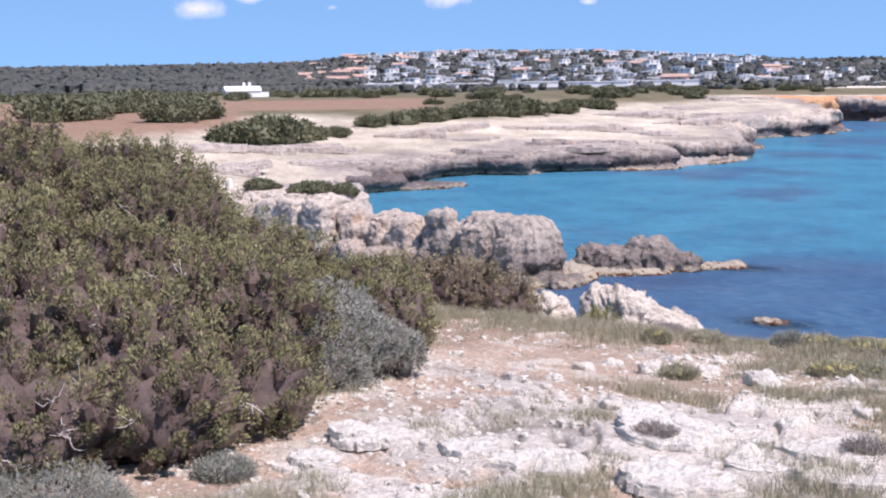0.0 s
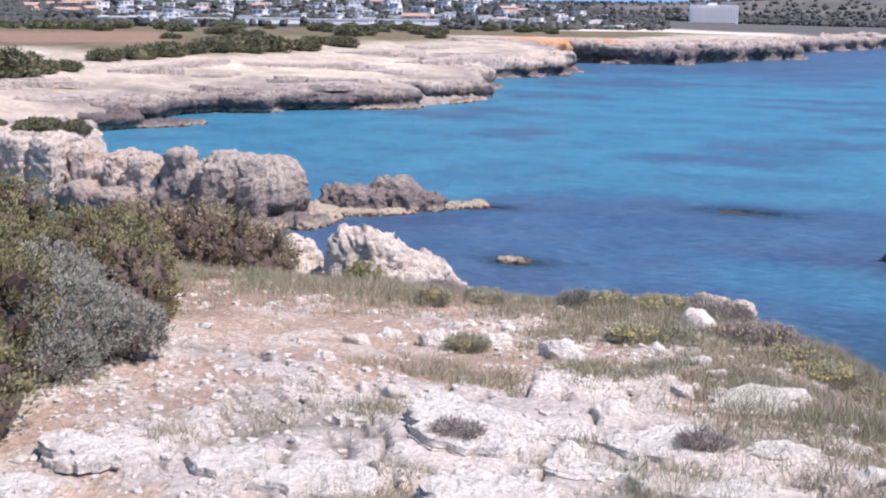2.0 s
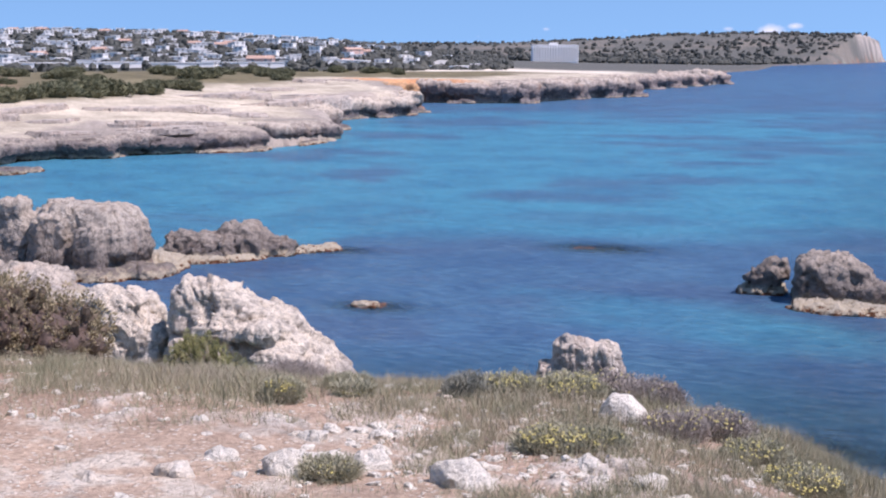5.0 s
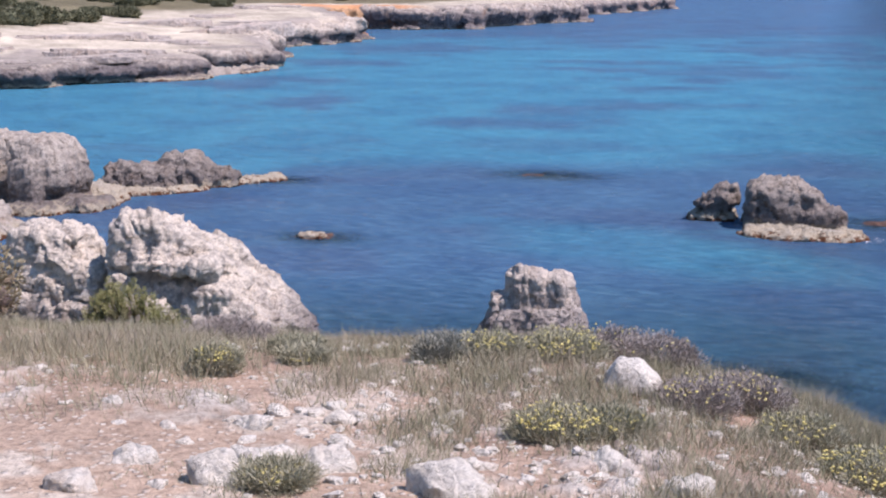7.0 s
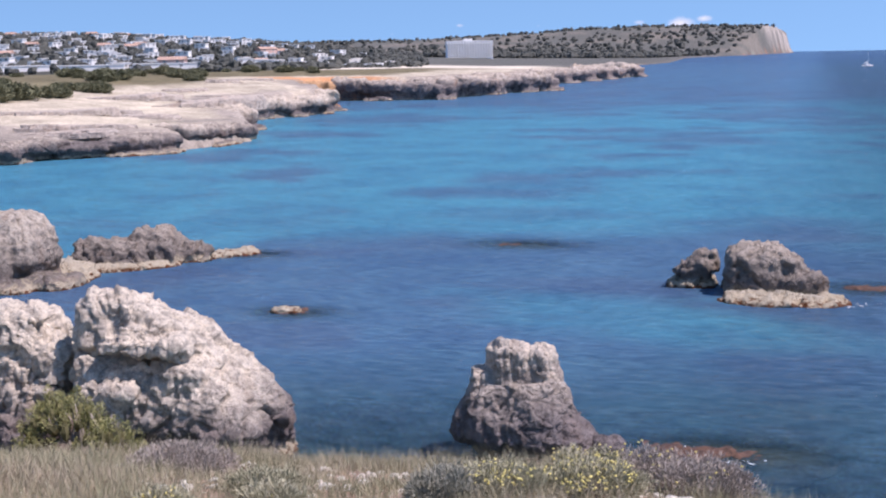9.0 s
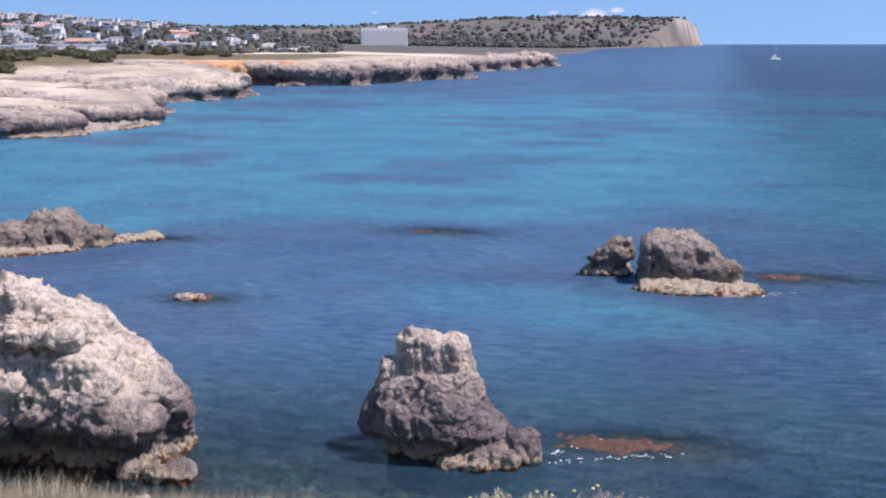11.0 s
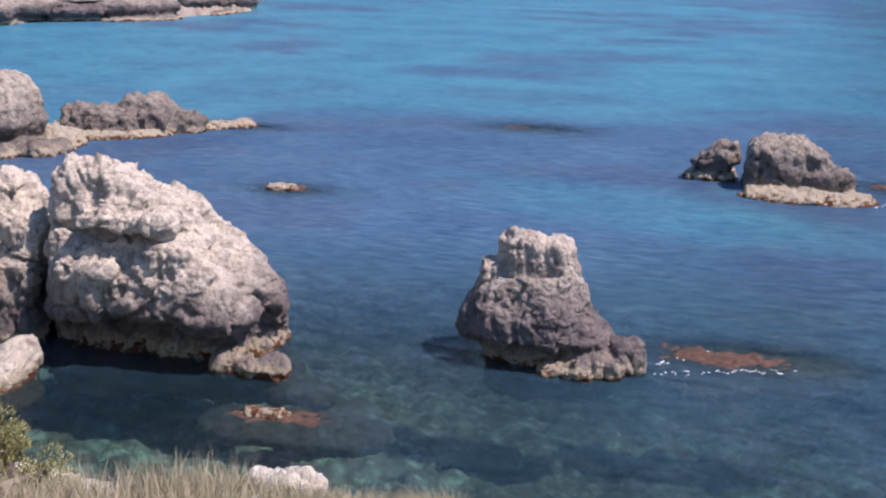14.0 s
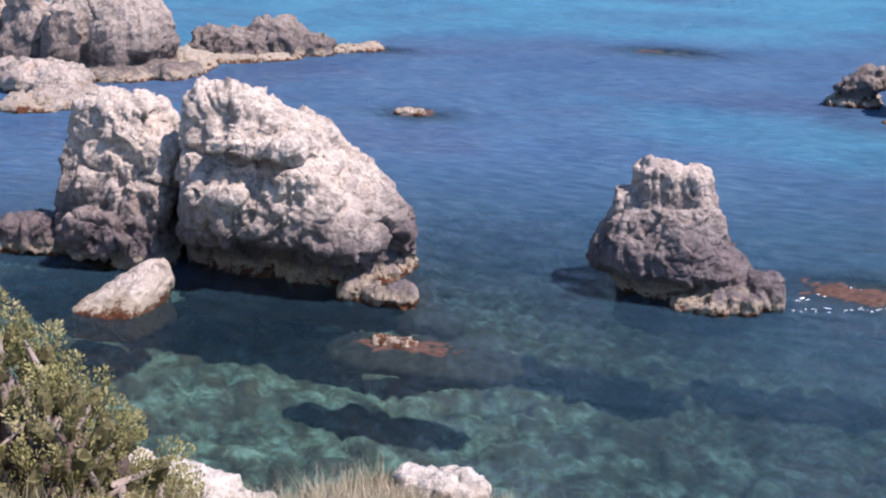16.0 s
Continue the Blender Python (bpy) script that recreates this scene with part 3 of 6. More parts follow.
def ground_z(x, y):
    """Height of the built ground at the points, from its net."""
    x, y = np.atleast_1d(np.asarray(x, float)), np.atleast_1d(np.asarray(y, float))
    r = np.clip(np.hypot(x - HUB[0], y - HUB[1]), radii[0], radii[-1] * 0.999)
    a = np.arctan2(-(x - HUB[0]), y - HUB[1])
    a = np.where(a < turns[0], a + 2 * np.pi, a)
    nt = len(turns)
    j = np.clip(np.searchsorted(turns, a, side="right") - 1, 0, nt - 1)
    k = (j + 1) % nt
    width = np.where(k == 0, turns[0] + 2 * np.pi - turns[-1], turns[k] - turns[j])
    i = np.clip(np.searchsorted(radii, r, side="right") - 1, 0, len(radii) - 2)
    u, v = (r - radii[i]) / (radii[i + 1] - radii[i]), (a - turns[j]) / width
    g = gz.reshape(len(radii), nt)
    return (g[i, j] * (1 - v) + g[i, k] * v) * (1 - u) + (g[i + 1, j] * (1 - v) + g[i + 1, k] * v) * u


# ---- the sea ----
def water_material():
    m, n, l, p = material("sea_water")
    n.remove(p)
    pos = n.new("ShaderNodeNewGeometry").outputs["Position"]
    att = n.new("ShaderNodeAttribute")
    att.attribute_name = "sea"
    turned = n.new("ShaderNodeMapping")
    turned.inputs["Rotation"].default_value, turned.inputs["Scale"].default_value = (0, 0, 0.5), (0.55, 1.5, 1)
    l.new(pos, turned.inputs["Vector"])
    ripple = noise_node(n, l, 1.9, 6, 0.68, turned.outputs["Vector"])
    swell = noise_node(n, l, 0.28, 3, 0.55, pos)
    streak = noise_node(n, l, 0.12, 5, 0.65, pos)
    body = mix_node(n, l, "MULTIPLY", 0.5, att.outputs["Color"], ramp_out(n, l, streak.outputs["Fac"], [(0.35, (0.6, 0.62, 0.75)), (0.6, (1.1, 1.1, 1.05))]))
    # Ripple lights and darks are painted into the water colour.
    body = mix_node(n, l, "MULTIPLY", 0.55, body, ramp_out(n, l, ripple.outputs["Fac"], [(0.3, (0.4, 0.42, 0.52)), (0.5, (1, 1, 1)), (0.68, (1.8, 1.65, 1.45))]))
    bm = n.new("ShaderNodeBump")
    bm.inputs["Strength"].default_value, bm.inputs["Distance"].default_value = 1.0, 0.24
    l.new(math_node(n, l, "ADD", ripple.outputs["Fac"], math_node(n, l, "MULTIPLY", swell.outputs["Fac"], 2.0)), bm.inputs["Height"])
    diff, gloss, clear = n.new("ShaderNodeBsdfDiffuse"), n.new("ShaderNodeBsdfGlossy"), n.new("ShaderNodeBsdfTransparent")
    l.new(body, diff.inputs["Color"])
    l.new(bm.outputs["Normal"], diff.inputs["Normal"])
    l.new(bm.outputs["Normal"], gloss.inputs["Normal"])
    gloss.inputs["Roughness"].default_value = 0.12
    clear.inputs["Color"].default_value = (0.55, 0.83, 0.86, 1)
    fres = n.new("ShaderNodeFresnel")
    fres.inputs["IOR"].default_value = 1.33
    l.new(bm.outputs["Normal"], fres.inputs["Normal"])
    a, b = n.new("ShaderNodeMixShader"), n.new("ShaderNodeMixShader")
    l.new(att.outputs["Alpha"], a.inputs[0])
    l.new(diff.outputs[0], a.inputs[1])
    l.new(clear.outputs[0], a.inputs[2])
    chop = noise_node(n, l, 0.75, 5, 0.7, turned.outputs["Vector"])
    # Painted sky glints: ripple noise scales how much the surface reflects.
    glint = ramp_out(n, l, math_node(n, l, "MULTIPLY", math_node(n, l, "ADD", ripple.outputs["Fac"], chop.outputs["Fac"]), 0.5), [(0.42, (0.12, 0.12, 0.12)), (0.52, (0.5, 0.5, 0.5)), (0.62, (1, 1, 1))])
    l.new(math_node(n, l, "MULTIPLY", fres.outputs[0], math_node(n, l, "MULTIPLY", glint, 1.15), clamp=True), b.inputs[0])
    l.new(a.outputs[0], b.inputs[1])
    l.new(gloss.outputs[0], b.inputs[2])
    l.new(b.outputs[0], n["Material Output"].inputs["Surface"])
    return m


def sea_colour(x, y):
    """Blue over weed, turquoise over sand, darker far out."""
    r = np.hypot(x + 3, y - 6)
    n1 = fbm(flat3(x, y, 0.045), 4, 0.6, 201)
    n2 = fbm(flat3(x * 0.5, y, 0.16), 4, 0.6, 205)
    deep, weed, sandy = tone(0.057, 0.132, 0.228), tone(0.062, 0.112, 0.196), tone(0.052, 0.21, 0.31)
    s = smooth(r + 18 * n1, 66, 82) * smooth(r + 40 * n1, 330, 180)
    s = np.maximum(s, 0.8 * smooth(np.hypot((x + 8.5) / 1.9, y - 56 + 0.35 * (x + 8)) + 3 * n2, 6.5, 3))
    s = s * (1 - 0.6 * smooth(n1 + 0.7 * n2, 0.05, 0.45) * smooth(r, 70, 100))
    c = deep * (1 - s[:, None]) + sandy * s[:, None]
    w = (smooth(n2 + 0.4 * n1, 0.05, 0.32) * 0.65 * (1 - s))[:, None]
    c = c * (1 - w) + weed * w
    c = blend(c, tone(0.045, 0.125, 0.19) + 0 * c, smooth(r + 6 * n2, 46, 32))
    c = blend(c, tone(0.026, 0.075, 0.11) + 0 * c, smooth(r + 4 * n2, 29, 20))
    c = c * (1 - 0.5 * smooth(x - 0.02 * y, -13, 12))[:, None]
    out = smooth(r, 420, 1500)[:, None]
    return c * (1 - 0.45 * out) + tone(0.025, 0.06, 0.16) * 0.45 * out


wt = polar_turns(0.3, 4.0, -14, 64)
wr = polar_rings([(4, 90, 0.014), (90, 4960, 0.03)])
sx, sy, squads = sheet("water", wt, wr)
sz, _, scoast = lie(sx, sy)
depth = np.clip(-sz, 0, 20)
clear = np.clip(1.15 * np.exp(-depth / 9.0), 0, 0.9) * smooth(np.hypot(sx + 6, sy - 6), 44, 26) * (0.62 + 0.34 * smooth(sx, -4, -13))
REEFS = [(-4.0, 38.2, 2.9, 1.3, 0.36), (-13.3, 31.0, 2.0, 0.95, 0.35), (-22.7, 54.0, 1.4, 0.9, 0.38), (-16.9, 74.5, 2.4, 1.3, 0.3), (1.9, 63.6, 2.6, 1.1, 0.34), (-14.0, 33.3, 0.9, 0.6, 0.36),
         (-31.2, 68.9, 1.6, 0.9, 0.34)]
for x, y, rx, ry, rz in REEFS:
    clear = np.maximum(clear, 0.92 * np.exp(-(((sx - x - 0.15 * rx) / (1.3 * rx)) ** 2 + ((sy - y) / (1.4 * ry)) ** 2)))
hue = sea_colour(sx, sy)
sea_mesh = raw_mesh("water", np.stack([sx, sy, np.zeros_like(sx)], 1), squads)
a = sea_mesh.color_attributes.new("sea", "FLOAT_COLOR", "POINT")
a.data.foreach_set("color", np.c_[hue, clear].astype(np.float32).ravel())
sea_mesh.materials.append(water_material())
tagged(new("water", sea_mesh), "clear blue and turquoise sea with light ripples", "sea", kind="structure")


# ---- building helpers ----
def part(name, me, mat, parent=None, label=""):
    """Links a mesh as one object under a thing or part."""
    if mat is not None and not me.materials:
        me.materials.append(mat)
    ob = new(name, me)
    if parent is not None:
        ob.parent = parent
    return tagged(ob, label)


def thing(name, x, y, z, label, category, group=""):
    ob = new(name)
    ob.empty_display_size = 0.2
    ob.matrix_world = pose(x, y, z)
    return tagged(ob, label, category, group)


def blob(c, r, turn=0.0, square=2.6, nu=20, nv=12):
    """A rounded box as arrays."""
    u, v = np.linspace(0, 2 * np.pi, nu, endpoint=False), np.linspace(-np.pi / 2, np.pi / 2, nv + 2)[1:-1]
    e = 2.0 / square

    def pw(t):
        return np.sign(t) * np.abs(t) ** e

    V = [(0, 0, -r[2])]
    for b in v:
        for a_ in u:
            V.append((r[0] * pw(np.cos(b)) * pw(np.cos(a_)), r[1] * pw(np.cos(b)) * pw(np.sin(a_)), r[2] * pw(np.sin(b))))
    V.append((0, 0, r[2]))
    V = np.array(V, float)
    ca, sa = math.cos(radians(turn)), math.sin(radians(turn))
    V = np.c_[V[:, 0] * ca - V[:, 1] * sa, V[:, 0] * sa + V[:, 1] * ca, V[:, 2]] + np.array(c)
    F = []
    for i in range(nv - 1):
        for j in range(nu):
            k = (j + 1) % nu
            F.append((1 + i * nu + j, 1 + i * nu + k, 1 + (i + 1) * nu + k, 1 + (i + 1) * nu + j))
    last = len(V) - 1
    for j in range(nu):
        k = (j + 1) % nu
        F.append((0, 1 + k, 1 + j))
        F.append((last, 1 + (nv - 1) * nu + j, 1 + (nv - 1) * nu + k))
    return V, F


def loft(levels, square=3.0, nu=28):
    """A rock's body from its outlines: rows of height, x from, x to, y from, y to."""
    u = np.linspace(0, 2 * np.pi, nu, endpoint=False)
    cx, cy = np.sign(np.cos(u)) * np.abs(np.cos(u)) ** (2 / square), np.sign(np.sin(u)) * np.abs(np.sin(u)) ** (2 / square)
    V = []
    for z, x0, x1, y0, y1 in levels:
        V.append(np.c_[(x0 + x1) / 2 + cx * (x1 - x0) / 2, (y0 + y1) / 2 + cy * (y1 - y0) / 2, np.full(nu, z)])
    V = np.concatenate(V)
    F = [(i * nu + j, i * nu + (j + 1) % nu, (i + 1) * nu + (j + 1) % nu, (i + 1) * nu + j) for i in range(len(levels) - 1) for j in range(nu)]
    F += [tuple(range(nu))[::-1], tuple(range(len(V) - nu, len(V)))]
    return V, F


def chamfer(body, at, way):
    """Cuts a corner off a body: what stands out past the plane is pushed back to it."""
    V, F = body
    n = np.array(way, float) / np.linalg.norm(way)
    return V - n[None] * np.maximum(0, (V - np.array(at)) @ n)[:, None], F


def rock_mesh(name, blobs, voxel, rough, lump, seed, origin=(0, 0, 0), strata=0.0):
    """Bodies fused into one skin, then weathered into facets with cracks and pits."""
    V, F, n = [], [], 0
    for b in blobs:
        v, f = b if len(b) == 2 and isinstance(b[0], np.ndarray) else blob(*b)
        V.append(v)
        F.extend([tuple(i + n for i in q) for q in f])
        n += len(v)
    tmp = bpy.data.meshes.new("tmp")
    tmp.from_pydata(np.concatenate(V).tolist(), [], F)
    ob = new("tmp", tmp)
    mod = ob.modifiers.new("skin", "REMESH")
    mod.mode, mod.voxel_size, mod.use_smooth_shade = "VOXEL", voxel, True
    dg = bpy.context.evaluated_depsgraph_get()
    me = bpy.data.meshes.new_from_object(ob.evaluated_get(dg))
    bpy.data.objects.remove(ob)
    bpy.data.meshes.remove(tmp)
    me.name = name
    co = np.empty(len(me.vertices) * 3, np.float32)
    me.vertices.foreach_get("co", co)
    co = co.reshape(-1, 3).astype(float)
    no = np.empty(len(co) * 3, np.float32)
    me.vertices.foreach_get("normal", no)
    no = no.reshape(-1, 3)
    s = 1.0 / lump
    warp = np.stack([fbm(co * s * 0.8, 2, 0.5, seed + k) for k in (1, 5, 9)], 1) * 0.4
    f1, f2, who, facet = cells(co * s * (1, 1, 0.8) + warp, seed)
    torn = smooth(fbm(co * s * 0.9, 2, 0.5, seed + 50), -0.25, 0.35)
    d = 0.55 * (who - 0.5) + 1.1 * facet - 0.75 * torn * np.exp(-(((f2 - f1) / 0.05) ** 2))
    g1, g2, who2, facet2 = cells(co * s * (2.6, 2.6, 2.2) + warp * 2, seed + 3)
    h1, h2, who3, facet3 = cells(co * s * (6.5, 6.5, 5.2) + warp * 3, seed + 6)
    scoop = smooth(fbm(co * s * 1.3, 2, 0.5, seed + 70), -0.3, 0.3)
    d = d + 0.26 * (who2 - 0.5) + 0.55 * facet2 + 0.3 * scoop * (g1 - 0.45) - 0.3 * (1 - torn) * np.exp(-(((g2 - g1) / 0.07) ** 2))
    d = d + 0.16 * (1 - scoop) * (h1 - 0.45) + 0.2 * facet3 + 0.08 * (who3 - 0.5)
    flute = ridged(co * s * (3.4, 3.4, 0.9) + warp, 2, 0.5, seed + 80)
    pit = fbm(co * s * 3.2 + warp, 3, 0.5, seed + 40)
    d = d - 0.4 * smooth(pit, 0.24, 0.5) + 0.2 * flute + 0.12 * ridged(co * s * (5, 5, 9) + warp, 2, 0.6, seed + 20) + 0.2 * smooth(fbm(co * s * 1.1, 2, 0.5, seed + 60), -0.2, 0.3) * ridged(co * s * 13, 2, 0.6, seed + 30) - 0.15
    if strata:
        d = d + strata * np.abs(((co[:, 2] * 2.2 * s + 0.8 * fbm(co * s * 0.5, 2, 0.5, seed)) % 1.0) - 0.5)
    co = co + no * (d * rough)[:, None] - np.array(origin)
    me.vertices.foreach_set("co", co.astype(np.float32).ravel())
    me.update()
    return me


def rock(name, blobs, mat, label, category, voxel=0.12, rough=0.16, lump=0.9, seed=1, group="", strata=0.2):
    pts = np.concatenate([b[0] if isinstance(b[0], np.ndarray) else np.array([np.array(b[0]) + b[1], np.array(b[0]) - b[1]]) for b in blobs])
    c = (pts.min(0) + pts.max(0)) / 2
    o = (float(c[0]), float(c[1]), float(pts[:, 2].min()))
    me = rock_mesh(name, blobs, voxel, rough, lump, seed, o, strata)
    me.materials.append(mat)
    ob = new(name, me)
    ob.matrix_world = pose(*o)
    return tagged(ob, label, category, group)


def rock_part(name, blobs, mat, parent, voxel, rough, lump, seed, label=""):
    """A piece of a rock that has several pieces."""
    return part(name, rock_mesh(name, blobs, voxel, rough, lump, seed, tuple(parent.matrix_world.translation), 0.2), mat, parent, label)


def unit_stone(seed, flat, mat=None):
    """An angular stone a metre wide, to be placed at its true size."""
    g = np.random.default_rng(seed)
    p = g.normal(size=(15, 3))
    p *= (0.75 + 0.25 * g.random((15, 1))) / np.linalg.norm(p, axis=1, keepdims=True)
    p = np.clip(p * (0.56, 0.42, flat * 1.25), None, (9, 9, flat * 0.75))
    bm = bmesh.new()
    for v in p:
        bm.verts.new(v)
    bmesh.ops.convex_hull(bm, input=bm.verts)
    bmesh.ops.delete(bm, geom=[v for v in bm.verts if not v.link_faces], context="VERTS")
    bm.verts.index_update()
    body = (np.array([tuple(v.co) for v in bm.verts]), [tuple(v.index for v in f.verts) for f in bm.faces])
    bm.free()
    me = rock_mesh("stone", [body], 0.075, 0.035, 0.34, seed, (0, 0, 0), 0.15)
    me.materials.append(mat or M_STONE)
    return me


def plate_mesh(seed, tall, mat=None):
    """A flat jagged slab a metre wide: broken outline, two worn layers, a pitted top."""
    g = np.random.default_rng(seed)
    k = 44
    th = np.linspace(0, 2 * np.pi, k, endpoint=False)
    corner = np.sort(g.uniform(0, 2 * np.pi, 9))
    far = 0.5 * g.uniform(0.62, 1.05, 9)
    edge = np.interp(th, corner, far, period=2 * np.pi) + 0.022 * g.normal(size=k)
    V, F = [], []
    split = tall * g.uniform(0.4, 0.65)
    inset = 0.012 + 0.13 * smooth(np.sin(th + g.uniform(0, 6)), 0.3, 0.8)
    rings = [(edge * 1.02, -0.6 * tall), (edge, split * 0.9), (edge - 0.02, split), (edge - inset, split + 0.004), (edge - inset - 0.012, tall * 0.96), (edge - inset - 0.035, tall), ((edge - inset) * 0.7, tall), ((edge - inset) * 0.42, tall), ((edge - inset) * 0.18, tall)]
    for rad, z in rings:
        V.append(np.c_[np.cos(th) * rad, np.sin(th) * rad * 0.78, np.full(k, z)])
    V = np.concatenate(V + [np.array([[0, 0, tall]])])
    top = smooth(V[:, 2], 0, split)
    V[:, 2] += top * tall * (0.3 * ridged(V * (5, 5, 0) + seed, 3, 0.6, seed) + 0.5 * (V[:, 0] * g.normal() + V[:, 1] * g.normal()))
    V[:, :2] += 0.035 * np.stack([fbm(V * 9, 2, 0.5, seed), fbm(V * 9, 2, 0.5, seed + 4)], 1)
    n = len(rings)
    F = [(i * k + j, i * k + (j + 1) % k, (i + 1) * k + (j + 1) % k, (i + 1) * k + j) for i in range(n - 1) for j in range(k)]
    F += [((n - 1) * k + j, (n - 1) * k + (j + 1) % k, n * k) for j in range(k)]
    me = bpy.data.meshes.new("slab")
    me.from_pydata(V.tolist(), [], F)
    me.materials.append(mat or M_STONE)
    return me


def gz0(x, y):
    return float(ground_z(x, y)[0])


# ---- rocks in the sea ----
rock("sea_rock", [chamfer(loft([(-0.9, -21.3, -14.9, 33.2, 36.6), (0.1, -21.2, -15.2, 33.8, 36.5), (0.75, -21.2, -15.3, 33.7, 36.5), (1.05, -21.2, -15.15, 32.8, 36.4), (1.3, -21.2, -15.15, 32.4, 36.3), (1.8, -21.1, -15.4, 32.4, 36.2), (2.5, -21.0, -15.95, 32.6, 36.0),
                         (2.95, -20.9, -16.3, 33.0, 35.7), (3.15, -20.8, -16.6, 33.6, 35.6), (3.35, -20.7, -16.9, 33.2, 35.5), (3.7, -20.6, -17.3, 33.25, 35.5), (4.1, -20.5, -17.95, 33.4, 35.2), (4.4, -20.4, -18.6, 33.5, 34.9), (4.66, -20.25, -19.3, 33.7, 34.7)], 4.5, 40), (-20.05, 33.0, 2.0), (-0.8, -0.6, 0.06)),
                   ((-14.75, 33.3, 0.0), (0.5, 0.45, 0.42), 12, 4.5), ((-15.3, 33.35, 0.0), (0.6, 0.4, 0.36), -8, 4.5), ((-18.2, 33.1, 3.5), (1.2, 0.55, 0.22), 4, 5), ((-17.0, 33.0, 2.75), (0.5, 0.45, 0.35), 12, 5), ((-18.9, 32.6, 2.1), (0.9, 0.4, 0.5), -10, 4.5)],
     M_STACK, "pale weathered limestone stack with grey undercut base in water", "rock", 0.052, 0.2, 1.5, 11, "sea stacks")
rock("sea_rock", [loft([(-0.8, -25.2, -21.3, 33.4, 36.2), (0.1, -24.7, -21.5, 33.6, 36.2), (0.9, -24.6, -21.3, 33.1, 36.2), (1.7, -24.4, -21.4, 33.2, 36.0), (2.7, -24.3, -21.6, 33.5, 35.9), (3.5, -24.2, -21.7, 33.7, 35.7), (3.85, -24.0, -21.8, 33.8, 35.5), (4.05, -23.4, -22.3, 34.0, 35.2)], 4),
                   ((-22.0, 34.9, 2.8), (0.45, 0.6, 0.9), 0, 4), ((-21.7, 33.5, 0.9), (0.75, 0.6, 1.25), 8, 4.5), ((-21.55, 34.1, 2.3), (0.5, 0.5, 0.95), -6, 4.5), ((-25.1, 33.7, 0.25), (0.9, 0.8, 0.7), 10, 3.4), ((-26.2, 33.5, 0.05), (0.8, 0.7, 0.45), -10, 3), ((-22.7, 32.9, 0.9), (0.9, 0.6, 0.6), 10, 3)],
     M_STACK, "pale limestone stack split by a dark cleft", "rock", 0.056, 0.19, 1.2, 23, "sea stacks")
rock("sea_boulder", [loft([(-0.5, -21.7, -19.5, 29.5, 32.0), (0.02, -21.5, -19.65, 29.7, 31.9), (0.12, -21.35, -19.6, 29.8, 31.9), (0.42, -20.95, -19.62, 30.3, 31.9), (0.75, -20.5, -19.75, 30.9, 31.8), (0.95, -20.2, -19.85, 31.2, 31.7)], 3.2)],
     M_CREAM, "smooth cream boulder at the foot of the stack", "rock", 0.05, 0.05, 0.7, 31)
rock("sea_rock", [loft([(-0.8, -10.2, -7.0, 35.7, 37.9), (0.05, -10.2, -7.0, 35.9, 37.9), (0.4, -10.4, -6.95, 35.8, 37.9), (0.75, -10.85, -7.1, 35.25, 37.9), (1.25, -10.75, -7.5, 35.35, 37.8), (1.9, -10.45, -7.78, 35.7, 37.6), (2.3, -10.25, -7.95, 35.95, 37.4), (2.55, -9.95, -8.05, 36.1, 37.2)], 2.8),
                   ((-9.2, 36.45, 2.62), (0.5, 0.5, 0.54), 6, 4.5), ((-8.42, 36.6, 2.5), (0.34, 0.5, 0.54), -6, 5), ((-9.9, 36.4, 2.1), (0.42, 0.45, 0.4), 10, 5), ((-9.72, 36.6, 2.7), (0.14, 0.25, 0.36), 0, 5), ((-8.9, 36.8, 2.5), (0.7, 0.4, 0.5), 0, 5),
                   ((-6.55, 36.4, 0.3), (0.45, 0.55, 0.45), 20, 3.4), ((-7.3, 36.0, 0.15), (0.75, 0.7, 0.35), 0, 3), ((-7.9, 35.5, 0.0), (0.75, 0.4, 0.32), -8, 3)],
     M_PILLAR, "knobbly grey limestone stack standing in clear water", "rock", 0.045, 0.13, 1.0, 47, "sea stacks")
islet = thing("islet", -3.0, 61.0, -0.6, "dark pitted islet block with a pale shelf at water level", "rock", "islets")
rock_part("block", [loft([(-0.6, -4.75, -1.1, 60.6, 63.6), (0.8, -4.8, -1.2, 60.7, 63.5), (1.5, -4.8, -1.55, 60.8, 63.4), (1.85, -4.7, -2.4, 61.0, 63.3), (2.05, -4.55, -3.1, 61.3, 63.0)], 6), ((-1.4, 61.0, 0.5), (1.0, 0.8, 0.55), 0, 4)], M_ISLET, islet, 0.1, 0.2, 1.1, 53)
rock_part("shelf", [loft([(-0.5, -5.0, 0.6, 58.4, 61.0), (0.15, -4.9, 0.4, 58.6, 61.0), (0.32, -4.6, -0.6, 59.3, 61.0)], 3)], M_FOOT, islet, 0.09, 0.14, 0.9, 54, "pale shelf at water level")
islet = thing("islet", -6.4, 63.0, -0.5, "low jagged dark islet block", "rock", "islets")
rock_part("block", [loft([(0.3, -7.2, -5.4, 62.4, 63.9), (0.5, -7.0, -5.5, 62.6, 63.7), (0.8, -7.3, -5.3, 62.3, 63.9), (1.15, -6.8, -5.3, 62.4, 63.7), (1.65, -6.0, -5.35, 62.7, 63.5)], 4)], M_ISLET, islet, 0.09, 0.16, 0.8, 59)
rock_part("shelf", [loft([(-0.5, -7.6, -5.2, 62.2, 64.0), (0.2, -7.5, -5.3, 62.3, 63.9), (0.42, -7.2, -5.5, 62.6, 63.7)], 4)], M_FOOT, islet, 0.09, 0.12, 0.8, 60, "pale foot at water level")
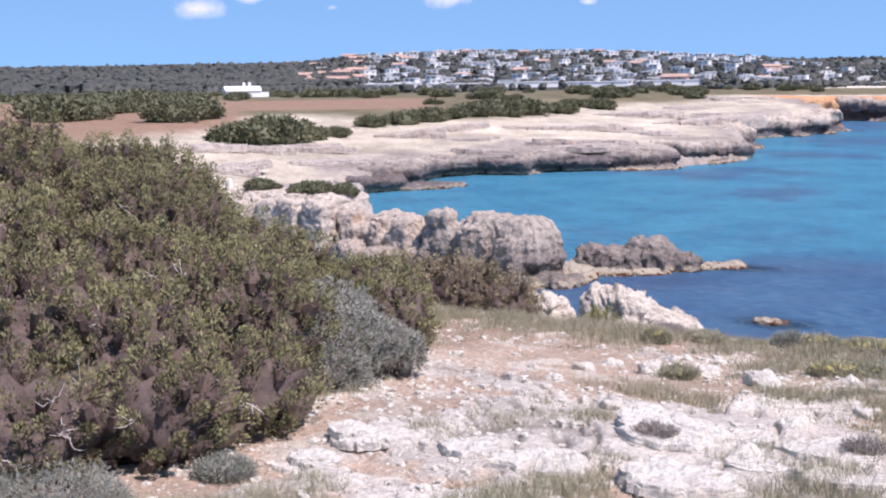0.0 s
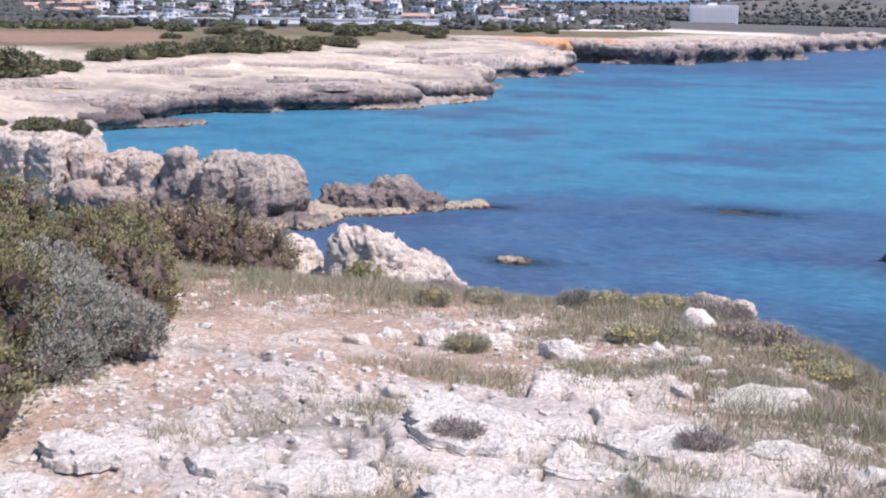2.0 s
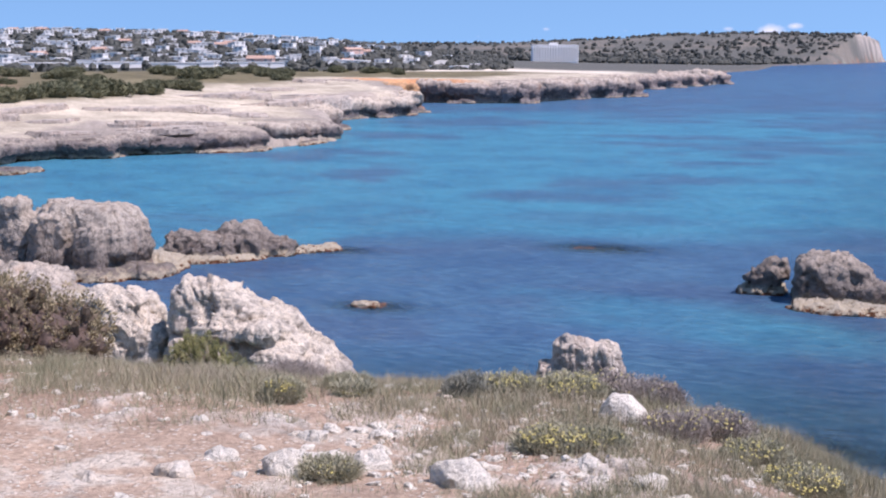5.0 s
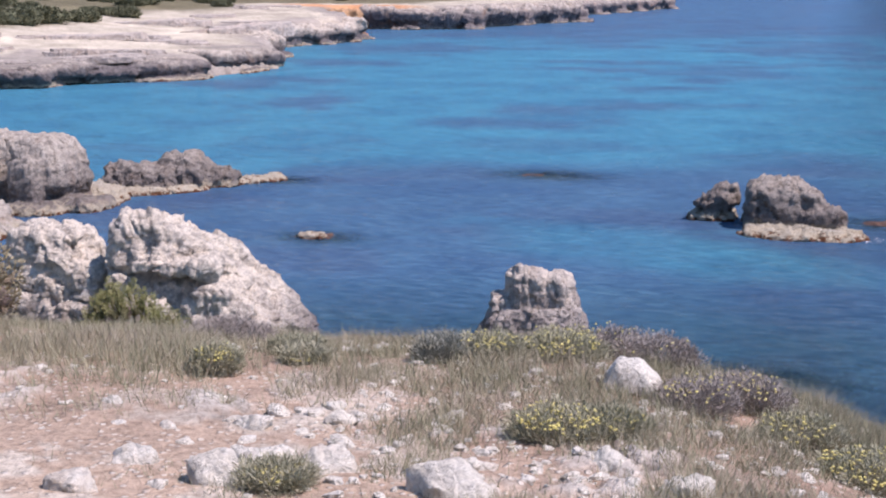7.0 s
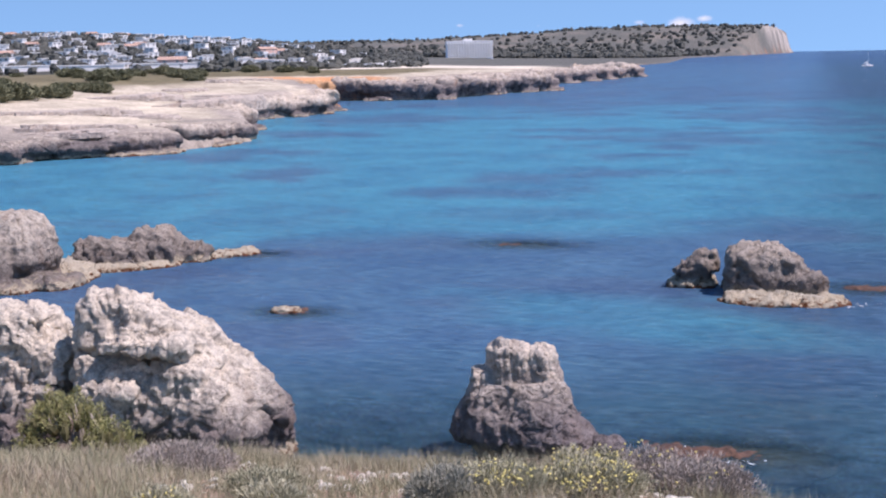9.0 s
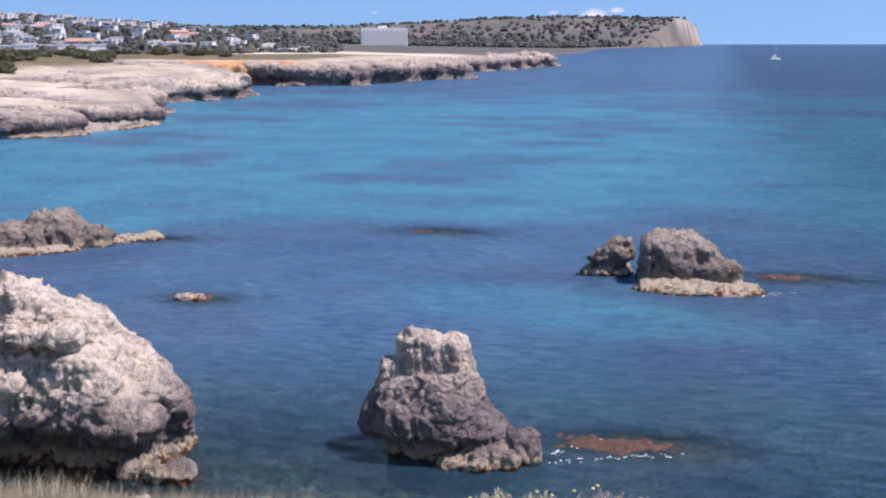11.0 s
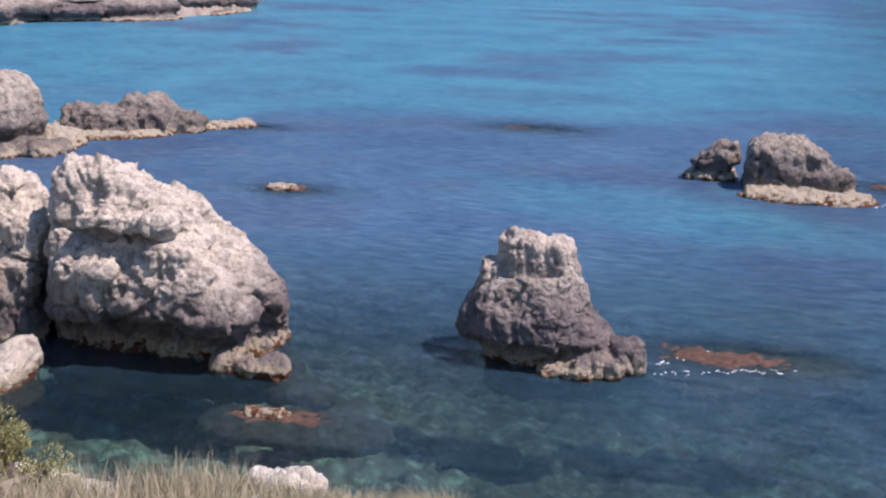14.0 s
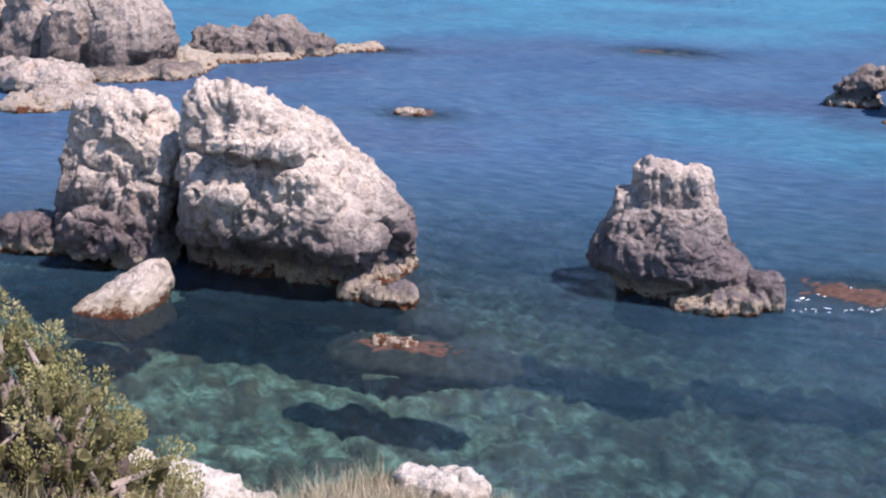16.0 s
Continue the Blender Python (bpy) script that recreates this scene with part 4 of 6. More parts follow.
islet = thing("islet", -35.5, 65.0, -0.5, "brown limestone islet tapering to a flat tail", "rock", "islets")
rock_part("block", [loft([(-0.5, -39.2, -34.4, 62.2, 66.0), (0.5, -39.0, -34.6, 62.4, 65.8), (1.1, -38.6, -35.0, 62.8, 65.5), (1.35, -38.0, -36.5, 63.2, 65.0)], 4)], M_ISLET, islet, 0.1, 0.22, 1.1, 61)
rock_part("block", [loft([(-0.5, -36.6, -33.2, 63.8, 67.4), (0.9, -36.4, -33.6, 64.0, 67.2), (1.6, -36.1, -34.3, 64.5, 66.8), (1.8, -35.8, -34.8, 65.0, 66.4)], 4), ((-33.4, 66.2, 0.3), (0.9, 0.8, 0.7), 30, 4)], M_ISLET, islet, 0.1, 0.22, 1.0, 62)
rock_part("shelf", [((-32.4, 68.2, 0.0), (2.0, 1.1, 0.25), 45, 3), ((-35.5, 63.4, 0.0), (2.6, 1.2, 0.36), 40, 3)], M_FOOT, islet, 0.1, 0.12, 1.0, 63, "pale flat tail at water level")
rock("sea_boulder", [((-22.0, 43.2, 0.15), (0.8, 0.6, 0.42), 15, 3.4), ((-21.6, 43.4, 0.3), (0.4, 0.4, 0.35), 0, 3)], M_STACK, "small pale rock behind the stacks", "rock", 0.07, 0.1, 0.6, 33)
for k, ((x, y, rx, ry, rz), lab) in enumerate(zip(REEFS, ("rust-brown weedy reef awash beside the stack", "rust-brown weedy reef awash below the stack", "small brown reef breaking the surface", "small brown reef awash in open water",
                                                          "brown weedy reef awash beside the islet", "rust-brown weed shelf at the stack's foot", "rust-brown weed at the islet's tail"))):
    rock("reef", [((x, y, -0.36), (rx, ry, rz), 6 * (k % 3), 2.2), ((x - 0.3 * rx, y - 0.1, -0.33), (rx * 0.6, ry * 0.8, rz * 1.04), -15, 2.4), ((x + 0.45 * rx, y + 0.2 * ry, -0.5), (rx * 0.75, ry * 0.9, rz), 20, 2.2)], M_WEED, lab, "reef", 0.1, 0.09, 1.1, 71 + k, "reefs")
rock("sea_boulder", [((-13.7, 30.85, -0.06), (0.6, 0.24, 0.2), 0, 3)], M_CREAM, "cream rock crown on the weedy reef", "rock", 0.05, 0.05, 0.4, 37)
rock("sea_boulder", [((-22.9, 53.9, 0.0), (0.7, 0.4, 0.22), 0, 3)], M_CREAM, "cream rock crown on the small reef", "rock", 0.05, 0.05, 0.4, 39)


# ---- foam where the swell meets the rocks ----
def foam(name, lines, n, seed):
    """Thin torn flecks of white water along short lines."""
    g = np.random.default_rng(seed)
    V, F = [], []
    for k in range(n):
        (ax, ay), (bx, by), wide = lines[g.integers(len(lines))]
        f, o = g.random(), g.normal() * wide
        dx, dy = bx - ax, by - ay
        ln = math.hypot(dx, dy)
        x, y = ax + dx * f - dy / ln * o, ay + dy * f + dx / ln * o
        a_, w, h = math.atan2(dy, dx) + g.normal() * 0.5, 0.02 + 0.09 * g.random() ** 2, 0.01 + 0.02 * g.random()
        base = len(V)
        for m in range(7):
            t = 2 * math.pi * m / 7
            px_, py_ = math.cos(t) * w * g.uniform(0.6, 1.3), math.sin(t) * h * g.uniform(0.6, 1.3)
            V.append((x + px_ * math.cos(a_) - py_ * math.sin(a_), y + px_ * math.sin(a_) + py_ * math.cos(a_), 0.01))
        V.append((x, y, 0.02))
        F.extend([(base + m, base + (m + 1) % 7, base + 7) for m in range(7)])
    me = raw_mesh(name, V, F)
    me.materials.append(M_FOAM)
    return tagged(new(name, me), "thin white foam round the rocks", "foam", kind="stuff")


M_FOAM = plain("sea_foam", (0.8, 0.82, 0.83), 0.6, 0.1, 8.0)
foam("foam", [((-5.9, 37.0), (-4.6, 38.6), 0.1), ((-6.0, 36.2), (-4.4, 36.9), 0.12), ((-4.4, 36.9), (-2.4, 37.6), 0.12), ((0.3, 59.0), (1.6, 60.2), 0.2), ((-5.9, 37.0), (-5.0, 38.0), 0.06)], 80, 811)

# the cliff across the cove
def columns(x0, x1, wide, front, back, low, high, seed):
    """Upright slabs side by side, uneven in front and on top, with clefts between them."""
    g = np.random.default_rng(seed)
    out, x = [], x0
    while x < x1:
        w = wide * g.uniform(0.6, 1.4)
        f, top = front + g.uniform(-0.4, 0.4), g.uniform(low, high)
        lean = g.uniform(-0.15, 0.15)
        out.append(loft([(-0.6, x, x + w, f - 0.2, back), (0.5 * top, x + lean * 0.5, x + w * 0.97 + lean * 0.5, f + g.uniform(-0.1, 0.25), back), (0.9 * top, x + lean, x + w * 0.95 + lean, f + 0.15, back), (top, x + lean + 0.08, x + w * 0.9 + lean, f + 0.4, back)], 8, 20))
        x += w
    return out


rock("cliff_block", [*columns(-42.9, -38.0, 1.3, 56.5, 58.6, 3.0, 3.55, 831), loft([(-0.6, -43.0, -37.2, 56.6, 60.5), (0.6, -42.8, -37.6, 57.0, 60.4), (1.2, -42.9, -37.2, 56.5, 60.3), (2.2, -42.9, -37.4, 56.6, 60.2), (2.9, -42.8, -37.8, 56.8, 60.0), (3.35, -42.6, -38.1, 57.0, 59.8), (3.5, -42.3, -38.4, 57.3, 59.5)], 6),
                     ((-41.2, 56.6, 1.6), (0.9, 0.7, 1.5), 12, 5), ((-38.9, 56.5, 1.4), (0.8, 0.6, 1.2), -10, 5), ((-36.6, 57.6, -0.1), (1.3, 1.3, 0.7), 0, 4), ((-38.6, 56.0, 0.0), (2.0, 1.2, 0.5), 10, 3)],
     M_ISLET, "dark grey pitted limestone block over the cove", "cliff", 0.1, 0.15, 1.5, 83)
rock("cliff_boulder", [loft([(-0.6, -46.2, -42.6, 56.2, 60.0), (0.8, -46.0, -42.8, 56.6, 59.8), (1.9, -45.8, -42.9, 56.9, 59.6), (2.6, -45.6, -43.2, 57.2, 59.4), (2.9, -45.3, -43.6, 57.4, 59.2)], 4), ((-44.6, 57.9, 3.15), (0.85, 0.8, 0.5), 15, 4)], M_ISLET, "rounded knob of grey and rust limestone", "cliff", 0.1, 0.18, 1.6, 85)
rock("cliff_wall", [*columns(-63.5, -52.2, 1.15, 55.8, 58.0, 3.5, 4.25, 891), loft([(-0.6, -64, -51.4, 55.6, 61), (1.2, -64, -51.6, 56.0, 61), (3.2, -63.5, -51.9, 56.4, 61), (3.9, -63, -52.1, 56.6, 61), (4.1, -62, -52.5, 57, 60.5)], 7), ((-52.7, 56.2, 1.8), (0.9, 0.9, 2.2), 4, 6), ((-54.7, 55.9, 1.7), (1.0, 0.8, 2.3), -6, 6), ((-56.4, 56.0, 1.6), (1.2, 0.8, 2.3), 5, 6), ((-59.4, 55.9, 1.5), (1.4, 0.9, 2.3), -4, 6)],
     M_CLIFF, "cream limestone cliff with rust stains and cracks", "cliff", 0.1, 0.16, 1.3, 89)
rock("cliff_slope", [*columns(-51.8, -46.4, 1.0, 56.6, 58.6, 1.8, 3.3, 951), loft([(-0.5, -52.4, -45.6, 56.0, 60.0), (1.2, -52.0, -45.8, 56.6, 59.8), (2.2, -51.4, -46.0, 57.2, 59.6), (2.9, -50.4, -46.6, 57.6, 59.2), (3.25, -49.6, -47.4, 57.8, 59.0)], 4), ((-48.0, 56.2, 0.5), (1.5, 0.9, 0.9), 10, 4), ((-50.2, 56.0, 0.6), (1.2, 0.9, 1.1), -15, 4)],
     M_RUST, "rust-stained fallen blocks beside the cliff", "cliff", 0.1, 0.16, 1.2, 95)
rock("rock_shelf", [((-37.2, 60.4, -0.05), (1.4, 2.4, 0.34), 20, 3.4), ((-38.4, 61.8, 0.0), (1.5, 1.6, 0.55), -10, 4)], M_FOOT, "pale low shelf between the block and the islet", "rock", 0.1, 0.14, 1.2, 99)
rock("rock_shelf", [((-41.5, 54.2, 0.1), (3.0, 1.5, 0.7), 10), ((-37.4, 50.5, 0.0), (1.8, 2.8, 0.5), 0), ((-39.5, 52.5, 0.3), (2.0, 1.5, 0.8))],
     M_CLIFF, "pale rock shelf fallen at the cliff's foot", "rock", 0.14, 0.2, 1.1, 97)


# ---- the far shore: cliffs of blocks along the waterline ----
def shore_block(x, y, turn, length, deep, tall, under, square=5.5):
    """A squared block on the shore, sea side along its turn, hollowed at the foot."""
    V, F = loft([(-0.7, -length * 0.46, length * 0.46, under, deep), (0.12 * tall, -length * 0.46, length * 0.46, under * 0.8, deep), (0.3 * tall, -length * 0.47, length * 0.47, under, deep), (0.46 * tall, -length * 0.5, length * 0.5, 0.15 * under, deep),
                 (0.8 * tall, -length * 0.49, length * 0.49, 0.0, deep), (0.95 * tall, -length * 0.46, length * 0.46, 0.06 * deep, deep), (tall, -length * 0.42, length * 0.42, 0.14 * deep, deep)], square, 24)
    c, s_ = math.cos(radians(turn)), math.sin(radians(turn))
    return np.c_[x + V[:, 0] * c - V[:, 1] * s_, y + V[:, 0] * s_ + V[:, 1] * c, V[:, 2]], F


def cliff_run(name, line, tall, deep, voxel, rough, lump, seed, mat, label, under=0.28, foot=0.4):
    """A cliff of squared blocks along a line of points, lower and higher by turns, with clefts between and hollows at the foot."""
    g = np.random.default_rng(seed)
    blobs = []
    for (ax, ay), (bx, by) in zip(line, line[1:]):
        far = math.hypot(bx - ax, by - ay)
        turn, at = math.degrees(math.atan2(by - ay, bx - ax)), 0.0
        while at < far:
            w = deep * g.uniform(0.55, 1.35)
            f = min(1.0, (at + w / 2) / far)
            back = g.uniform(-0.12, 0.18) * deep
            x, y = ax + (bx - ax) * f - math.sin(radians(turn)) * back, ay + (by - ay) * f + math.cos(radians(turn)) * back
            blobs.append(shore_block(x, y, turn + g.uniform(-14, 14), w * 1.04, deep * g.uniform(0.9, 1.3), tall * g.uniform(0.72, 1.1), under * deep * g.uniform(0.1, 1.0)))
            if g.random() < foot:
                blobs.append(((x, y, 0.0), (w * g.uniform(0.3, 0.6), deep * 0.22, 0.14 * tall + 0.1), turn + g.uniform(-12, 12), 3.0))
            at += w
    return rock(name, blobs, mat, label, "cliff", voxel, rough, lump, seed, "cliffs of the far shore", strata=0.5)


M_SHORE = limestone("far_shore_limestone", (0.6, 0.52, 0.43), (0.165, 0.143, 0.138), (0.075, 0.064, 0.066), scale=0.4, grey_from=1.5, grey_to=2.9, warm=0.15, wave=2.2)
M_CAPE = limestone("cape_limestone", (0.52, 0.45, 0.38), (0.2, 0.175, 0.17), (0.075, 0.065, 0.07), scale=0.3, grey_from=3.2, grey_to=5.0, warm=0.3, wave=2.6)
M_ORANGE = limestone("orange_cliff", (0.6, 0.36, 0.2), (0.45, 0.25, 0.14), (0.25, 0.12, 0.07), tide=False, scale=0.3, grey_from=1, grey_to=5, warm=0.5)
rock("low_cliff", [shore_block(-81.5, 97.0, 75, 6, 5, 1.5, 1.0), shore_block(-83.6, 103.2, 95, 6.5, 5, 2.2, 1.6), shore_block(-85.6, 109.4, 118, 6, 5, 2.4, 1.4), shore_block(-87.4, 114.0, 100, 5, 5, 2.0, 1.2), shore_block(-87.0, 117.6, 70, 5, 6, 2.1, 1.6), shore_block(-80.3, 100.8, 60, 8, 4, 0.5, 0.1), ((-81.0, 105.4, 0.0), (2.6, 1.0, 0.35), 40, 3), ((-86.0, 106.0, 1.6), (2.0, 2.6, 0.9), 20, 4)],
     M_SHORE, "low dark ledges with hollows at the head of the cove", "cliff", 0.2, 0.22, 2.2, 401, "cliffs of the far shore", 0.5)
cliff_run("low_cliff", [(-88.6, 118.5), (-82.8, 121.8), (-80.0, 128.5)], 2.2, 4.2, 0.22, 0.24, 2.6, 403, M_SHORE, "dark hollowed ledge above the water", 0.5, 0.2)
rock("low_cliff", [shore_block(-78.0, 130.5, 52, 6.5, 8, 1.7, 1.2), shore_block(-74.4, 135.6, 42, 8.5, 10, 2.2, 0.5, 3.4), shore_block(-72.4, 141.0, 75, 5, 9, 2.0, 0.4, 3.4), ((-74.6, 135.2, 0.0), (3.4, 0.9, 0.4), 42, 3), ((-72.2, 139.6, 0.0), (1.2, 2.2, 0.4), 10, 3)],
     M_SHORE, "grey rounded shelf sloping to the water", "cliff", 0.22, 0.2, 3.0, 405, "cliffs of the far shore", 0.6)
rock("low_cliff", [shore_block(-72.4, 148.0, 84, 4.5, 7, 2.8, 1.6), shore_block(-71.6, 153.4, 80, 6.5, 7, 2.5, 0.9), shore_block(-70.9, 159.6, 95, 6, 7, 2.2, 0.7), shore_block(-72.6, 165.2, 120, 5, 6, 1.6, 0.4), ((-71.0, 152.0, 0.0), (0.9, 4.0, 0.35), 0, 3), shore_block(-76.5, 172.0, 110, 9, 6, 1.8, 0.8)],
     M_SHORE, "dark rock nose with a pale foot", "cliff", 0.24, 0.24, 2.4, 407, "cliffs of the far shore", 0.5)
cliff_run("cliff", [(-80, 183), (-88.0, 195.5), (-92.8, 206)], 4.0, 6.0, 0.32, 0.36, 3.4, 409, M_SHORE, "blocky grey cliff with a pale top and overhangs", 0.4)
cliff_run("cliff", [(-92.8, 206), (-90.5, 222), (-87.5, 233), (-92.5, 252)], 3.9, 6.5, 0.34, 0.36, 3.6, 411, M_SHORE, "grey cliff nose with dark hollows", 0.4)
cliff_run("cliff", [(-93, 254), (-109, 285), (-113, 302)], 5.2, 6.0, 0.5, 0.5, 3.6, 413, M_ORANGE, "orange earth cliff at the back of the inlet", 0.1)
cliff_run("cliff", [(-112, 301), (-97, 300), (-84, 307)], 5.2, 7.0, 0.42, 0.5, 3.8, 415, M_CAPE, "dark sea cliff with vertical clefts", 0.45)
cliff_run("cliff", [(-84, 307), (-77.0, 345), (-68.5, 371)], 5.4, 9.0, 0.5, 0.55, 4.4, 417, M_CAPE, "dark sea cliff with pale ledges on top", 0.45)
cliff_run("cliff", [(-83, 442), (-64, 561), (-80, 590)], 5.2, 12.0, 0.8, 0.7, 6.0, 419, M_CAPE, "pale cape ending in a low point", 0.2)

# ledges and loose blocks on the bare shelf
M_LEDGE = limestone("shelf_limestone", (0.52, 0.45, 0.39), (0.36, 0.32, 0.29), (0.18, 0.16, 0.15), tide=False, scale=0.5, grey_from=1.0, grey_to=3.0, warm=0.25)
LEDGES = [plate_mesh(880 + k, 0.07, M_LEDGE) for k in range(6)]
lg = np.random.default_rng(17)
tries = 0
th_all, rr_all = lg.uniform(19, 56, 900), 95 * (300 / 95) ** lg.random(900)
lx, ly = HUB[0] - rr_all * np.sin(np.radians(th_all)), HUB[1] + rr_all * np.cos(np.radians(th_all))
for th_, rr_, x, y, away in zip(th_all, rr_all, lx, ly, lie(lx, ly)[2]):
    if 3.0 < away < 28 and tries < 26 and lg.random() < 0.6:
        w = lg.uniform(3.0, 9.0) * (0.7 + rr_ / 400)
        ob = new("rock_ledge", LEDGES[tries % 6])
        ob.matrix_world = pose(x, y, gz0(x, y) - 0.02 * w, 0, lg.uniform(-4, 4), th_ + lg.uniform(-25, 25)) @ Matrix.Diagonal((w * 1.9, w * 0.8, w * lg.uniform(0.8, 1.5), 1))
        tagged(ob, "pale limestone ledge on the bare far shelf", "rock", "shelf ledges")
        tries += 1

ROUND, FLAT = [unit_stone(940 + k, 0.36) for k in range(9)], [plate_mesh(970 + k, 0.07) for k in range(9)]


# ---- plants ----
def limb_mesh(name, paths, sides=5):
    """Tapered branches: each path is a list of points with radii."""
    V, F = [], []
    for path in paths:
        n0 = len(V)
        for i, (p, rad) in enumerate(path):
            d = (Vector(path[min(i + 1, len(path) - 1)][0]) - Vector(path[max(i - 1, 0)][0])).normalized()
            side = d.cross(Vector((0.3, 0.2, 1.0))).normalized()
            other = d.cross(side)
            for k in range(sides):
                a_ = 2 * math.pi * k / sides
                V.append(Vector(p) + (side * math.cos(a_) + other * math.sin(a_)) * rad)
        for i in range(len(path) - 1):
            for k in range(sides):
                q = (k + 1) % sides
                F.append((n0 + i * sides + k, n0 + i * sides + q, n0 + (i + 1) * sides + q, n0 + (i + 1) * sides + k))
    return raw_mesh(name, [tuple(v) for v in V], F)


def leaf_mesh(name, places, ways, lengths, widths, g):
    """Narrow folded leaves: a quad each, from an array of places and directions."""
    n = len(places)
    side = np.cross(ways, g.normal(size=(n, 3)))
    side /= np.linalg.norm(side, axis=1, keepdims=True) + 1e-9
    tip = places + ways * lengths[:, None]
    mid = places + ways * (lengths * 0.45)[:, None]
    V = np.stack([places, mid + side * widths[:, None], tip, mid - side * widths[:, None]], 1).reshape(-1, 3)
    return raw_mesh(name, V, np.arange(4 * n).reshape(-1, 4), False)


def shrub_meshes(name, lobes, clumps, per, clump_r, leaf, seed, upright=0.6, width=0.22, limbs=70):
    """A shrub's crown as clumps of leaves over several lobes, and the limbs that carry them."""
    g = np.random.default_rng(seed)
    w = np.array([rx * ry + rx * rz + ry * rz for _, (rx, ry, rz) in lobes])
    pick = g.choice(len(lobes), clumps * 4, p=w / w.sum())
    C, R = np.array([l[0] for l in lobes], float), np.array([l[1] for l in lobes], float)
    c, r = C[pick], R[pick]
    d = g.normal(size=(clumps * 4, 3))
    d[:, 2] = np.abs(d[:, 2]) - 0.3
    d /= np.linalg.norm(d, axis=1, keepdims=True)
    shell = (0.78 + 0.26 * g.random(clumps * 4) ** 0.6) * (1 + 0.18 * fbm(d * 2.3 + c, 3, 0.5, seed))
    at = c + d * r * shell[:, None]
    at[:, 2] = np.maximum(at[:, 2], 0.02)
    deep = np.min(np.linalg.norm((at[:, None] - C[None]) / R[None], axis=2), 1)
    ok = np.flatnonzero(deep > 0.74)[:clumps]
    c, r, d, at = c[ok], r[ok], d[ok], at[ok]
    clumps = len(ok)
    out = d * 0.8 + np.array([0, 0, upright]) + 0.35 * g.normal(size=(clumps, 3))
    out /= np.linalg.norm(out, axis=1, keepdims=True)
    size = clump_r * (0.6 + 0.8 * g.random(clumps))
    along = g.random((clumps, per, 1)) * 1.5 - 0.5
    j = g.normal(size=(clumps, per, 3))
    j /= np.linalg.norm(j, axis=2, keepdims=True)
    spread = (0.55 * (1.05 - np.clip(along, 0, 1)) + 0.12) * g.random((clumps, per, 1)) ** 0.5
    places = at[:, None] + out[:, None] * along * size[:, None, None] + j * spread * size[:, None, None]
    ways = out[:, None] * (0.5 + 0.5 * upright) + j * 0.75
    ways = (ways / np.linalg.norm(ways, axis=2, keepdims=True)).reshape(-1, 3)
    places = places.reshape(-1, 3)
    places[:, 2] = np.maximum(places[:, 2], 0.0)
    n = len(places)
    ln = leaf * (0.6 + 0.8 * g.random(n))
    crown = leaf_mesh(name + "_crown", places, ways, ln, ln * width, g)
    paths = []
    for k in g.choice(clumps, min(clumps, limbs), replace=False):
        base = np.array([c[k][0] * 0.75, c[k][1] * 0.75, 0.0])
        mid = base * 0.4 + at[k] * 0.6 + g.normal(size=3) * 0.05 * r[k].max()
        mid[2] = max(mid[2], 0.05)
        t0 = 0.035 * r[k].max()
        paths.append([(base, t0), (base * 0.55 + mid * 0.45, t0 * 0.7), (mid, t0 * 0.45), (at[k], t0 * 0.2)])
    return crown, limb_mesh(name + "_limbs", paths)


